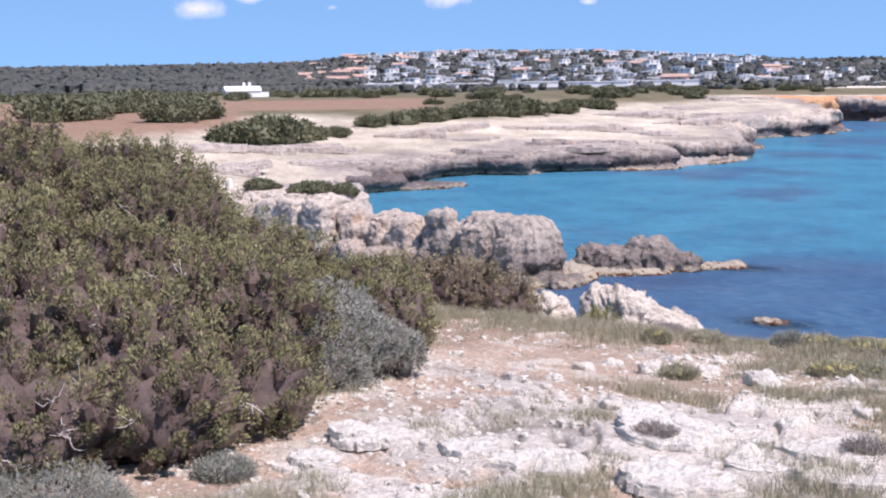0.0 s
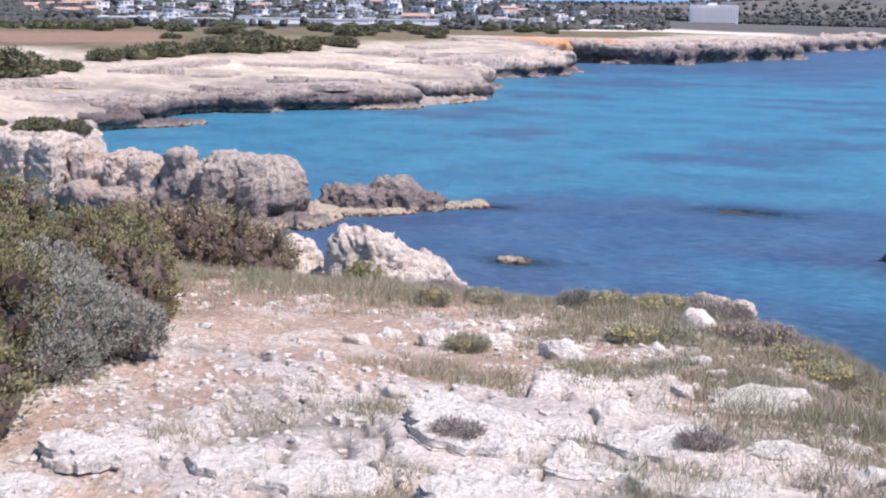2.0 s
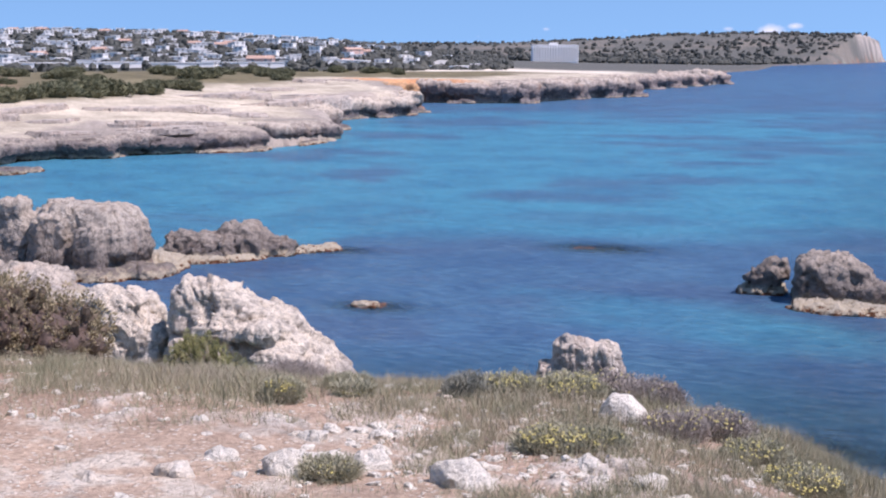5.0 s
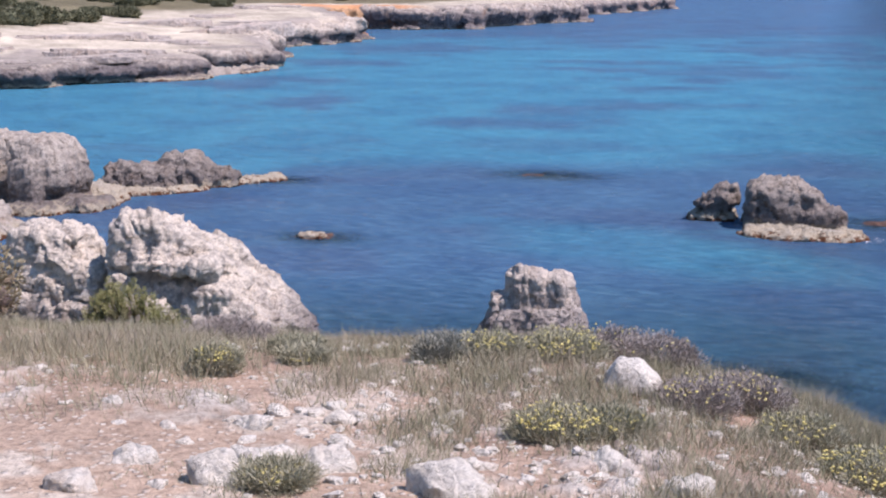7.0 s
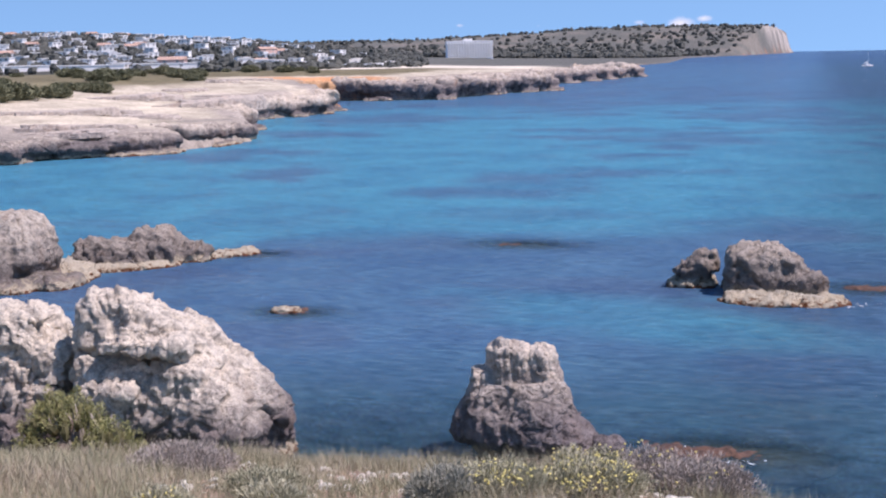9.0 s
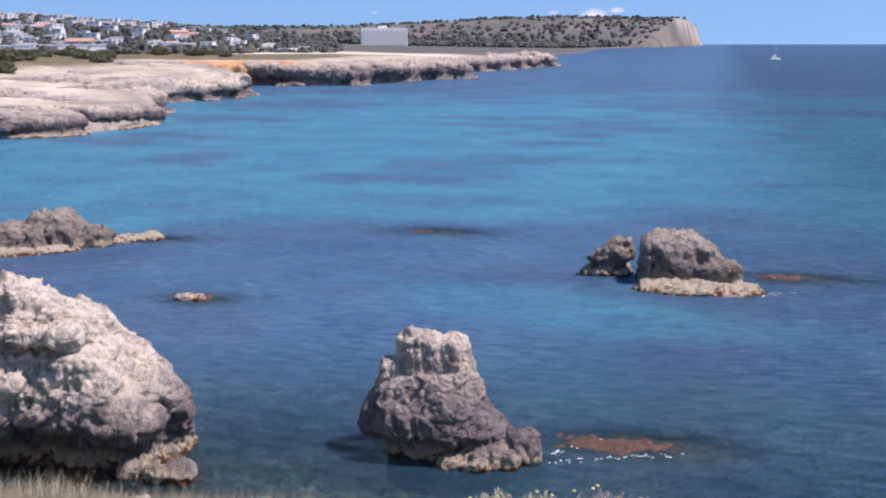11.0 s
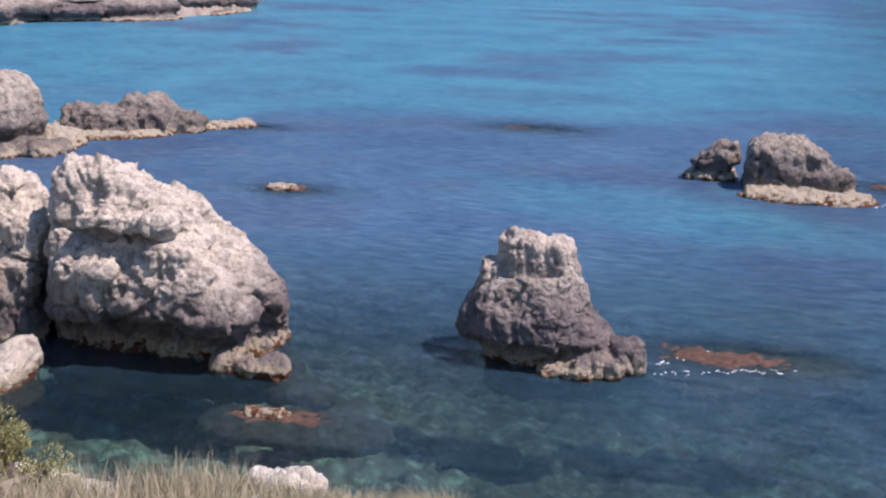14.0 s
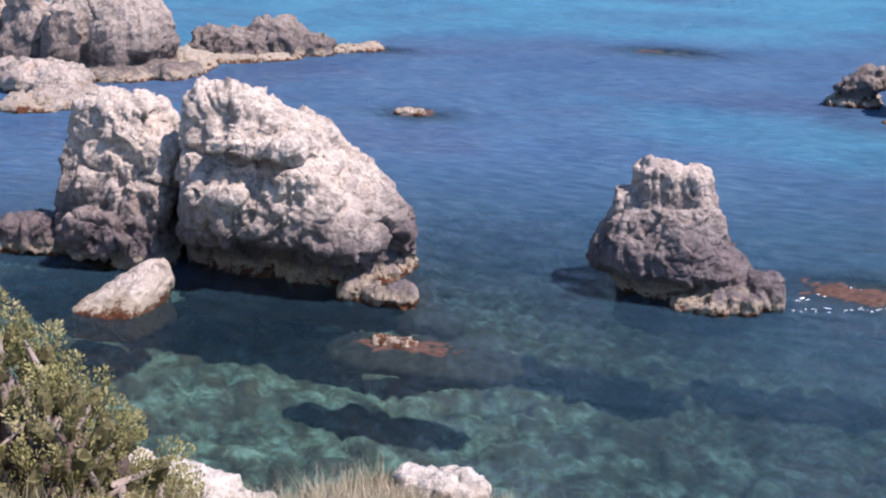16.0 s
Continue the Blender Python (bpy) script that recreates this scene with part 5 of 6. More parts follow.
def tuft_crown(name, lobes, gap, per, tuft, leaf, seed):
    """A crown of separate plume-shaped tufts, spaced over the lobes, with the limbs that carry them."""
    g = np.random.default_rng(seed)
    C, R = np.array([l[0] for l in lobes], float), np.array([l[1] for l in lobes], float)
    w = R[:, 0] * R[:, 1] + R[:, 0] * R[:, 2] + R[:, 1] * R[:, 2]
    many = int(9.0 * w.sum() / gap**2)
    pick = g.choice(len(lobes), many, p=w / w.sum())
    d = g.normal(size=(many, 3))
    d[:, 2] = np.abs(d[:, 2]) - 0.35
    d /= np.linalg.norm(d, axis=1, keepdims=True)
    at = C[pick] + d * R[pick] * (0.93 + 0.15 * fbm(d * 2.6 + C[pick], 3, 0.5, seed) + 0.04 * g.normal(size=many))[:, None]
    at[:, 2] = np.maximum(at[:, 2], 0.03)
    ok = np.min(np.linalg.norm((at[:, None] - C[None]) / R[None], axis=2), 1) > 0.8
    at, d, pick = at[ok], d[ok], pick[ok]
    taken, keep = {}, []
    for i, p in enumerate(at):
        key = tuple(int(v // gap) for v in p)
        near = [q for a_ in (-1, 0, 1) for b_ in (-1, 0, 1) for c_ in (-1, 0, 1) for q in taken.get((key[0] + a_, key[1] + b_, key[2] + c_), ())]
        if all((p[0] - q[0]) ** 2 + (p[1] - q[1]) ** 2 + (p[2] - q[2]) ** 2 > gap * gap for q in near):
            taken.setdefault(key, []).append(p)
            keep.append(i)
    at, d, pick = at[keep], d[keep], pick[keep]
    n = len(at)
    out = d * 0.75 + np.array([0, 0, 0.75]) + 0.3 * g.normal(size=(n, 3))
    out /= np.linalg.norm(out, axis=1, keepdims=True)
    size = tuft * (0.6 + 0.75 * g.random(n))
    along = g.random((n, per, 1)) ** 0.8 * 1.9 - 0.7
    j = g.normal(size=(n, per, 3))
    j /= np.linalg.norm(j, axis=2, keepdims=True)
    wide = np.sqrt(np.clip(1 - ((along - 0.1) / 1.15) ** 2, 0.03, 1)) * 0.62 * (0.5 + 0.52 * g.random((n, per, 1)))
    places = at[:, None] + (out[:, None] * along + j * wide) * size[:, None, None]
    ways = out[:, None] * 0.9 + j * 0.65
    ways = (ways / np.linalg.norm(ways, axis=2, keepdims=True)).reshape(-1, 3)
    places = places.reshape(-1, 3)
    places[:, 2] = np.maximum(places[:, 2], 0.0)
    ln = leaf * (0.6 + 0.8 * g.random(len(places)))
    side = np.cross(ways, g.normal(size=(len(places), 3)))
    side /= np.linalg.norm(side, axis=1, keepdims=True) + 1e-9
    mid_ = places + ways * (ln * 0.45)[:, None]
    leaves = np.stack([places, mid_ + side * (ln * 0.26)[:, None], places + ways * ln[:, None], mid_ - side * (ln * 0.26)[:, None]], 1).reshape(-1, 3)
    # a dense heart in every tuft: a small ball drawn out along the shoot
    ring = np.array([(math.cos(a_) * w_, math.sin(a_) * w_, h_) for h_, w_ in ((-0.75, 0.26), (-0.2, 0.34), (0.25, 0.24)) for a_ in np.arange(6) * math.pi / 3] + [(0, 0, 0.5)])
    ring = ring[None] * (1 + 0.16 * g.normal(size=(n, len(ring), 1)))
    e1 = np.cross(out, (0.3, 0.2, 0.1))
    e1 /= np.linalg.norm(e1, axis=1, keepdims=True)
    e2 = np.cross(out, e1)
    hearts = at[:, None] + (e1[:, None] * ring[:, :, :1] + e2[:, None] * ring[:, :, 1:2] + out[:, None] * ring[:, :, 2:]) * size[:, None, None]
    quads_ = [(6 * i + k, 6 * i + (k + 1) % 6, 6 * i + 6 + (k + 1) % 6, 6 * i + 6 + k) for i in (0, 1) for k in range(6)] + [(12 + k, 12 + (k + 1) % 6, 12 + (k + 2) % 6, 18) for k in (0, 2, 4)]
    F_heart = (np.array(quads_)[None] + (np.arange(n) * 19)[:, None, None]).reshape(-1, 4) + len(leaves)
    crown = raw_mesh(name + "_crown", np.concatenate([leaves, hearts.reshape(-1, 3)]), np.concatenate([np.arange(len(leaves)).reshape(-1, 4), F_heart]), False)
    # Hearts get the darkest tone: shade inside each tuft put into colour.
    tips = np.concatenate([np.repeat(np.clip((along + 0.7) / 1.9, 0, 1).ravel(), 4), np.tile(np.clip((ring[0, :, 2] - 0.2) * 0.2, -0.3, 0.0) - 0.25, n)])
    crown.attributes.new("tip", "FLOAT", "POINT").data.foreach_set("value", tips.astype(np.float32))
    paths = []
    for k in g.choice(n, min(n, 90), replace=False):
        base = np.array([C[pick[k]][0] * 0.75, C[pick[k]][1] * 0.75, 0.0])
        mid = base * 0.4 + at[k] * 0.6 + g.normal(size=3) * 0.05
        mid[2] = max(mid[2], 0.05)
        paths.append([(base, 0.03), (base * 0.55 + mid * 0.45, 0.02), (mid, 0.013), (at[k], 0.005)])
    return crown, limb_mesh(name + "_limbs", paths)


def shrub(name, x, y, z, lobes, mat, label, seed, clumps=400, per=40, clump_r=0.12, leaf=0.06, upright=0.6, width=0.22, group="", twigs=0, core=0.0, tufts=0.0):
    ob = thing(name, x, y, z, label, "bush", group)
    crown, limbs = tuft_crown(name, lobes, tufts, per, clump_r, leaf, seed) if tufts else shrub_meshes(name, lobes, clumps, per, clump_r, leaf, seed, upright, width)
    part("crown", crown, mat, ob)
    part("trunk", limbs, M_BARK, ob)
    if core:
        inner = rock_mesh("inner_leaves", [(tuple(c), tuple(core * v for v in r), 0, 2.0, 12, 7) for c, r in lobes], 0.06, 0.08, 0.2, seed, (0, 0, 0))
        part("inner_leaves", inner, M_SHADE_CORE, ob, "dark brown core painting the shade inside the bush")
    if twigs:
        g = np.random.default_rng(seed + 5)
        paths = []
        for _ in range(twigs):
            c, r = lobes[g.integers(len(lobes))]
            d = g.normal(size=3)
            d[2] = abs(d[2]) * 0.6
            d[1] = -abs(d[1])
            d /= np.linalg.norm(d)
            p = np.array(c) + d * np.array(r) * 0.95
            for _ in range(3):
                q = p + d * 0.035 + g.normal(size=3) * 0.03
                s = q + d * 0.02 + g.normal(size=3) * 0.03
                paths.append([(p, 0.0028), (p * 0.5 + q * 0.5 + g.normal(size=3) * 0.008, 0.0024), (q, 0.002), (s, 0.0008)])
        tagged(part("dead_twigs", limb_mesh("dead_twigs", paths, 4), M_DEADWOOD, ob, "bleached dead twigs"), kind="stuff")
    return ob


def lobe(x, y, r, h, ox, oy):
    return ((x - 0.06 - ox, y - oy, 0.3 * h), (r, r * 0.92, 0.55 * h))


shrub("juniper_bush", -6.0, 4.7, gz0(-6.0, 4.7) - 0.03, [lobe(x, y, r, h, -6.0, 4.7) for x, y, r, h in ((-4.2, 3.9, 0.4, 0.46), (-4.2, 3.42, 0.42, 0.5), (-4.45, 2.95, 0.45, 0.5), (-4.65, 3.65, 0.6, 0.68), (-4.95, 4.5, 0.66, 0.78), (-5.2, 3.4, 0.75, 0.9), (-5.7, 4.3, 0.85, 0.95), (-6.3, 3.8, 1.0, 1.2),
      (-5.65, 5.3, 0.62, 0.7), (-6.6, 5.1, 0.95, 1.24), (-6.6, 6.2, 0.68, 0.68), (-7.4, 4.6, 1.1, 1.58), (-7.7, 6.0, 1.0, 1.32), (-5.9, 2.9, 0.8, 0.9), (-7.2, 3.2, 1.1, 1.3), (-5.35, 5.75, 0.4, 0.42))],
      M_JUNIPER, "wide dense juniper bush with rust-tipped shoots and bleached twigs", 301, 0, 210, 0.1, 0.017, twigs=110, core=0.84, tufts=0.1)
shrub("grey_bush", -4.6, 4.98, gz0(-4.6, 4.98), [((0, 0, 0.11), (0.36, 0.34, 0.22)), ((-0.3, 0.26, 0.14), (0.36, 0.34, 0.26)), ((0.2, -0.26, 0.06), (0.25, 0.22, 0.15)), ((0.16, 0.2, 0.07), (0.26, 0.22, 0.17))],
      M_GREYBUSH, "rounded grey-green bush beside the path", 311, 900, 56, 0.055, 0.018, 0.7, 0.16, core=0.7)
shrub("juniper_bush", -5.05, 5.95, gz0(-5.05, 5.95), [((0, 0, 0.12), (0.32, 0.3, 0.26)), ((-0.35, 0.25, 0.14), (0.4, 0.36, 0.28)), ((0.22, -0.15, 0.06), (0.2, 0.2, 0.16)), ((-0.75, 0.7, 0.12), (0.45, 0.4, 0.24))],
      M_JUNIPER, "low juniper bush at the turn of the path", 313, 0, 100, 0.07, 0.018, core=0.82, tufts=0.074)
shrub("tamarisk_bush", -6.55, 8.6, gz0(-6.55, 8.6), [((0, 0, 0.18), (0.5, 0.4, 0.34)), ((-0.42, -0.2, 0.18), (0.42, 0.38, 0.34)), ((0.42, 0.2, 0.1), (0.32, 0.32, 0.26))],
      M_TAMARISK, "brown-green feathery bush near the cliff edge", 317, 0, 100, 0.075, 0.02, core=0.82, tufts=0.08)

# ---- the far town ----
def box_arrays(x0, x1, y0, y1, z0, z1):
    V = [(x, y, z) for z in (z0, z1) for x, y in ((x0, y0), (x1, y0), (x1, y1), (x0, y1))]
    F = [(0, 3, 2, 1), (4, 5, 6, 7), (0, 1, 5, 4), (1, 2, 6, 5), (2, 3, 7, 6), (3, 0, 4, 7)]
    return V, F


def joined(name, boxes):
    V, F = [], []
    for b in boxes:
        v, f = box_arrays(*b)
        F.extend([tuple(i + len(V) for i in q) for q in f])
        V.extend(v)
    return raw_mesh(name, V, F, False)


def roof_mesh(name, w, d, z, h, over=0.4):
    w, d = w / 2 + over, d / 2 + over
    V = [(-w, -d, z), (w, -d, z), (w, d, z), (-w, d, z), (-w, 0, z + h), (w, 0, z + h)]
    V += [(a_, b_, c_ - 0.25) for a_, b_, c_ in V[:4]]
    me = bpy.data.meshes.new(name)
    me.from_pydata(V, [], [(0, 1, 5, 4), (2, 3, 4, 5), (0, 4, 3), (1, 2, 5), (6, 9, 8, 7), (0, 6, 7, 1), (1, 7, 8, 2), (2, 8, 9, 3), (3, 9, 6, 0)])
    return me


def house(w, d, h, roof, wall=None):
    """A villa: walls, a roof and dark windows towards the sea. It stands at the origin until it is copied."""
    ob = thing("house", 0, 0, -900, "whitewashed villa with a low roof on the hillside", "house", "villas of the town")
    part("wall", joined("house_wall", [(-w / 2, w / 2, -d / 2, d / 2, -3, h), (-w / 2 - 1.6, -w / 2, -d / 2 + 1, d / 2 - 1.5, -3, h * 0.6)]), wall or M_WHITEWALL, ob)
    if roof == "flat":
        part("roof", joined("house_roof", [(-w / 2 - 0.3, w / 2 + 0.3, -d / 2 - 0.3, d / 2 + 0.3, h, h + 0.45)]), M_WHITEWALL, ob)
    else:
        part("roof", roof_mesh("house_roof", w, d, h, 1.5), M_TERRACOTTA, ob, "terracotta tile roof")
    for k in range(min(2, int(w // 3.2))):
        x = -w / 4 + w / 2 * k
        for zz in ([0.9] if h < 4 else [0.6, 2.7]):
            part("window", joined("house_window", [(x - 0.7, x + 0.7, -d / 2 - 0.06, -d / 2 + 0.1, zz, zz + 1.2)]), M_DARKGLASS, ob)
    return ob


kinds = [house(7, 6, 2.6, "flat"), house(8, 6, 2.8, "tiles"), house(6.5, 6, 4.0, "flat"), house(10, 6, 2.6, "flat"), house(8, 6, 4.2, "flat"), house(13, 7, 4.2, "tiles", M_PINKWALL)]
tg = np.random.default_rng(77)
tried = [(th, rr) for th, rr in zip(tg.uniform(17.5, 44.5, 3600), 640 + 560 * tg.random(3600) ** 1.1)]
count, used = 0, []
for th, rr in tried:
    dens = np.interp(th, [17.5, 20, 23, 27, 38, 41, 44.5], [0.1, 0.3, 0.7, 1, 1, 0.8, 0.3]) * np.interp(rr, [640, 700, 1000, 1150, 1200], [1, 1, 0.9, 0.7, 0.3])
    if tg.random() > dens or count >= 290:
        continue
    x, y = HUB[0] - rr * math.sin(radians(th)), HUB[1] + rr * math.cos(radians(th))
    if any((x - a_) ** 2 + (y - b_) ** 2 < 230 for a_, b_ in used):
        continue
    used.append((x, y))
    count += 1
    k = int(tg.choice(6, p=[0.29, 0.06, 0.24, 0.16, 0.23, 0.02])) if th < 41 else int(tg.choice([0, 1, 5, 5]))
    copy_thing(kinds[k], pose(x, y, gz0(x, y), 0, 0, th + tg.uniform(-30, 30)))
row = house(30, 7, 2.4, "flat")
tagged(row, "long low white terrace at the foot of the town", "house", "villas of the town")
for th in np.arange(27.5, 41.5, 3.1):
    rr = 628 + 8 * math.sin(th)
    x, y = HUB[0] - rr * math.sin(radians(th)), HUB[1] + rr * math.cos(radians(th))
    copy_thing(row, pose(x, y, gz0(x, y), 0, 0, th + 4 * math.sin(3 * th)))
kinds.append(row)
for k in kinds:
    for o in list(k.children_recursive) + [k]:
        bpy.data.objects.remove(o)


def hotel(x, y, turn):
    ob = thing("hotel", x, y, gz0(x, y), "long pale hotel block with rows of balconies", "hotel")
    ob.matrix_world = pose(x, y, gz0(x, y), 0, 0, turn)
    W, H, D = 62, 22, 15
    part("wall", joined("hotel_wall", [(-W / 2, W / 2, -D / 2, D / 2, -4, H)]), M_HOTEL, ob)
    part("roof", joined("hotel_roof", [(-W / 2 - 0.3, W / 2 + 0.3, -D / 2 - 0.3, D / 2 + 0.3, H, H + 0.9), (-8, 4, -4, 4, H + 0.9, H + 3.4)]), M_WHITEWALL, ob)
    pane = joined("hotel_window", [(-0.8, 0.8, -0.04, 0.05, -1.05, 1.05)])
    for f in range(7):
        z = 1.2 + 2.95 * f
        part("balcony", joined("hotel_balcony", [(-W / 2 + 1, W / 2 - 1, -D / 2 - 1.5, -D / 2 - 0.02, z - 0.25, z + 0.0), (-W / 2 + 1, W / 2 - 1, -D / 2 - 1.5, -D / 2 - 1.38, z, z + 1.0)]), M_WHITEWALL, ob)
        for k in range(17):
            part("window", pane, M_DARKGLASS, ob).location = (-W / 2 + 2.8 + 3.6 * k, -D / 2, z + 1.25)
    return ob


th = 14.05
hotel(HUB[0] - 1720 * math.sin(radians(th)), HUB[1] + 1720 * math.cos(radians(th)), th + 8)


# scrub on the plateau
def scrub_mesh(seed):
    g = np.random.default_rng(seed)
    lobes = [((g.uniform(-1.4, 1.4), g.uniform(-1, 1), 0.5), (g.uniform(0.9, 1.6), g.uniform(0.8, 1.3), g.uniform(0.6, 1.1))) for _ in range(5)]
    return shrub_meshes("scrub_bush", lobes, 330, 10, 0.32, 0.22, seed, 0.7, 0.32, 10)


scrubs = [scrub_mesh(500 + k) for k in range(4)]


def core_mesh(seed):
    """The dense inside of the same bush."""
    g = np.random.default_rng(seed)
    V, F = [], []
    for _ in range(5):
        c, ra = (g.uniform(-1.4, 1.4), g.uniform(-1, 1), 0.5), (g.uniform(0.9, 1.6), g.uniform(0.8, 1.3), g.uniform(0.6, 1.1))
        v, f = blob(c, tuple(0.82 * t for t in ra), 0, 2, 12, 7)
        v = v * (1 + 0.1 * fbm(v * 2.0, 2, 0.5, seed)[:, None])
        F.extend([tuple(i + len(V) for i in p_) for p_ in f])
        V.extend(v.tolist())
    me = bpy.data.meshes.new("inner_leaves")
    me.from_pydata(V, [], F)
    return me


scrub_cores = [core_mesh(500 + k) for k in range(4)]


def far_bush(x, y, size, k, label="rounded dark green scrub bush on the plateau"):
    ob = thing("scrub_bush", x, y, gz0(x, y) - 0.1, label, "bush", "plateau scrub")
    ob.matrix_world = pose(x, y, gz0(x, y) - 0.1, 0, 0, 77 * k) @ Matrix.Diagonal((size, size, size * 0.85, 1))
    part("crown", scrubs[k % 4][0], M_FARBUSH, ob)
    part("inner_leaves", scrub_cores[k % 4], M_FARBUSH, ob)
    part("trunk", scrubs[k % 4][1], M_BARK, ob)
    return ob


for k, (turn_, r_, s_) in enumerate([(55.4, 186, 2.8), (54.4, 188, 2.0), (52.4, 215, 2.2), (51.6, 222, 2.4), (50.6, 228, 1.6), (50.4, 178, 2.0), (49.5, 180, 2.3), (48.7, 182, 1.9), (46.6, 150, 1.9), (45.8, 151, 2.3), (45.0, 153, 1.9), (43.6, 160, 1.1), (42.5, 164, 1.0),
                                       (40.8, 178, 1.1), (39.6, 182, 1.3), (38.2, 186, 1.4), (37.0, 190, 1.2), (36.0, 196, 1.5), (34.8, 200, 1.7), (33.6, 206, 1.7), (32.2, 214, 1.4)]):
    far_bush(HUB[0] - r_ * math.sin(radians(turn_)), HUB[1] + r_ * math.cos(radians(turn_)), s_, k)
bg = np.random.default_rng(91)
turns_, dists_ = bg.uniform(20, 58, 130), bg.uniform(215, 460, 130)
bx_, by_ = HUB[0] - dists_ * np.sin(np.radians(turns_)), HUB[1] + dists_ * np.cos(np.radians(turns_))
for k, (turn_, r_, x, y, c_) in enumerate(zip(turns_, dists_, bx_, by_, lie(bx_, by_)[2])):
    if c_ > 22 and not (turn_ > 40 and r_ < 285):
        far_bush(x, y, 0.7 + 0.9 * ((k * 37) % 100) / 100, k)
for k, (x, y) in enumerate([(-59.5, 59.0), (-57.2, 59.4), (-55.0, 58.8), (-52.9, 58.9), (-62.0, 60.0), (-60.6, 58.4), (-56.2, 58.2), (-54.0, 59.8)]):
    ob = far_bush(x, y, 0.36 + 0.08 * (k % 3), k, "low dark scrub on top of the cliff")
    ob.matrix_world.translation.z = 4.1


# woods on the hills, one crown of leaves a tree
def wood_stuff(name, n, t0, t1, r0, r1, size, seed, label, keep):
    g = np.random.default_rng(seed)
    th, rr = np.radians(g.uniform(t0, t1, n)), r0 * (r1 / r0) ** g.random(n)
    x, y = HUB[0] - rr * np.sin(th), HUB[1] + rr * np.cos(th)
    z, _, coast_ = lie(x, y)
    ok = (coast_ > 25) & keep(np.degrees(th), rr, x, y, g)
    x, y, z = x[ok], y[ok], z[ok]
    V0, F0 = blob((0, 0, 0), (1, 1, 1), 0, 2, 6, 3)
    F0 = [f if len(f) == 4 else (*f, f[2]) for f in F0]
    tri = []
    for f in F0:
        tri.append(f[:3])
        if len(set(f)) == 4:
            tri.append((f[0], f[2], f[3]))
    s = size * g.uniform(0.6, 1.4, len(x))
    jig = 1 + 0.28 * g.normal(size=(len(x), len(V0), 1))
    P = V0[None] * jig * np.stack([s, s, s * 0.8], 1)[:, None, :] + np.stack([x, y, z + s * 0.5], 1)[:, None, :]
    F = (np.array(tri)[None] + (np.arange(len(x)) * len(V0))[:, None, None]).reshape(-1, 3)
    me = raw_mesh(name, P.reshape(-1, 3), F, False)
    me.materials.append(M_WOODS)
    return tagged(new(name, me), label, "trees", kind="stuff")


def among(th, rr, x, y, g):
    u = np.array(used)
    near = np.min((x[:, None] - u[None, :, 0]) ** 2 + (y[:, None] - u[None, :, 1]) ** 2, 1)
    return near > 75


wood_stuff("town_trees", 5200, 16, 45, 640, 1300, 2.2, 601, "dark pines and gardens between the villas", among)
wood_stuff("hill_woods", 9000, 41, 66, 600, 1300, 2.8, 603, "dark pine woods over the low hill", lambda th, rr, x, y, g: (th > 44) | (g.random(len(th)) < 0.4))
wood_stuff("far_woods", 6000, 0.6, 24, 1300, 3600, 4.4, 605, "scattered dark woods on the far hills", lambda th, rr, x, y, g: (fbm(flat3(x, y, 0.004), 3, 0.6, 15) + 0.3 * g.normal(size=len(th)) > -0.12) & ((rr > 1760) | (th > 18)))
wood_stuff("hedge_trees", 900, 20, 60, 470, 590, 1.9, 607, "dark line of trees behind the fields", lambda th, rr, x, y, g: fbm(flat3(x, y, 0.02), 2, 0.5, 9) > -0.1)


# a farmhouse, gate posts, a boat
def farmhouse(turn_, r_):
    x, y = HUB[0] - r_ * math.sin(radians(turn_)), HUB[1] + r_ * math.cos(radians(turn_))
    ob = thing("farmhouse", x, y, gz0(x, y), "low whitewashed farmhouse with a pitched roof and chimneys", "house")
    ob.matrix_world = pose(x, y, gz0(x, y), 0, 0, turn_ + 8)
    part("wall", joined("farm_wall", [(-5, 5, -3, 3, -2, 1.9), (5, 7.5, -2.2, 2.2, -2, 1.3)]), M_WHITEWALL, ob)
    part("roof", roof_mesh("farm_roof", 10, 6, 1.9, 1.2, 0.3), M_WHITEWALL, ob)
    for cx in (0.6, 2.2):
        part("chimney", joined("farm_chimney", [(cx - 0.35, cx + 0.35, -0.4, 0.4, 2.6, 4.2)]), M_WHITEWALL, ob)
    return ob


farmhouse(46.6, 372)
farmhouse(56.8, 620)
for k, dx in enumerate((0.0, 1.1)):
    x, y = HUB[0] - 101 * math.sin(radians(48.5)) + dx, HUB[1] + 101 * math.cos(radians(48.5)) + 0.6 * dx
    v, f = blob((0, 0, 0.45), (0.24, 0.2, 0.55), 10 * k, 5)
    me = bpy.data.meshes.new("gate_post")
    me.from_pydata(v.tolist(), [], f)
    me.materials.append(M_STONE)
    ob = new("gate_post", me)
    ob.matrix_world = pose(x, y, gz0(x, y))
    tagged(ob, "short pale stone gate post beside the track", "post", "gate posts")


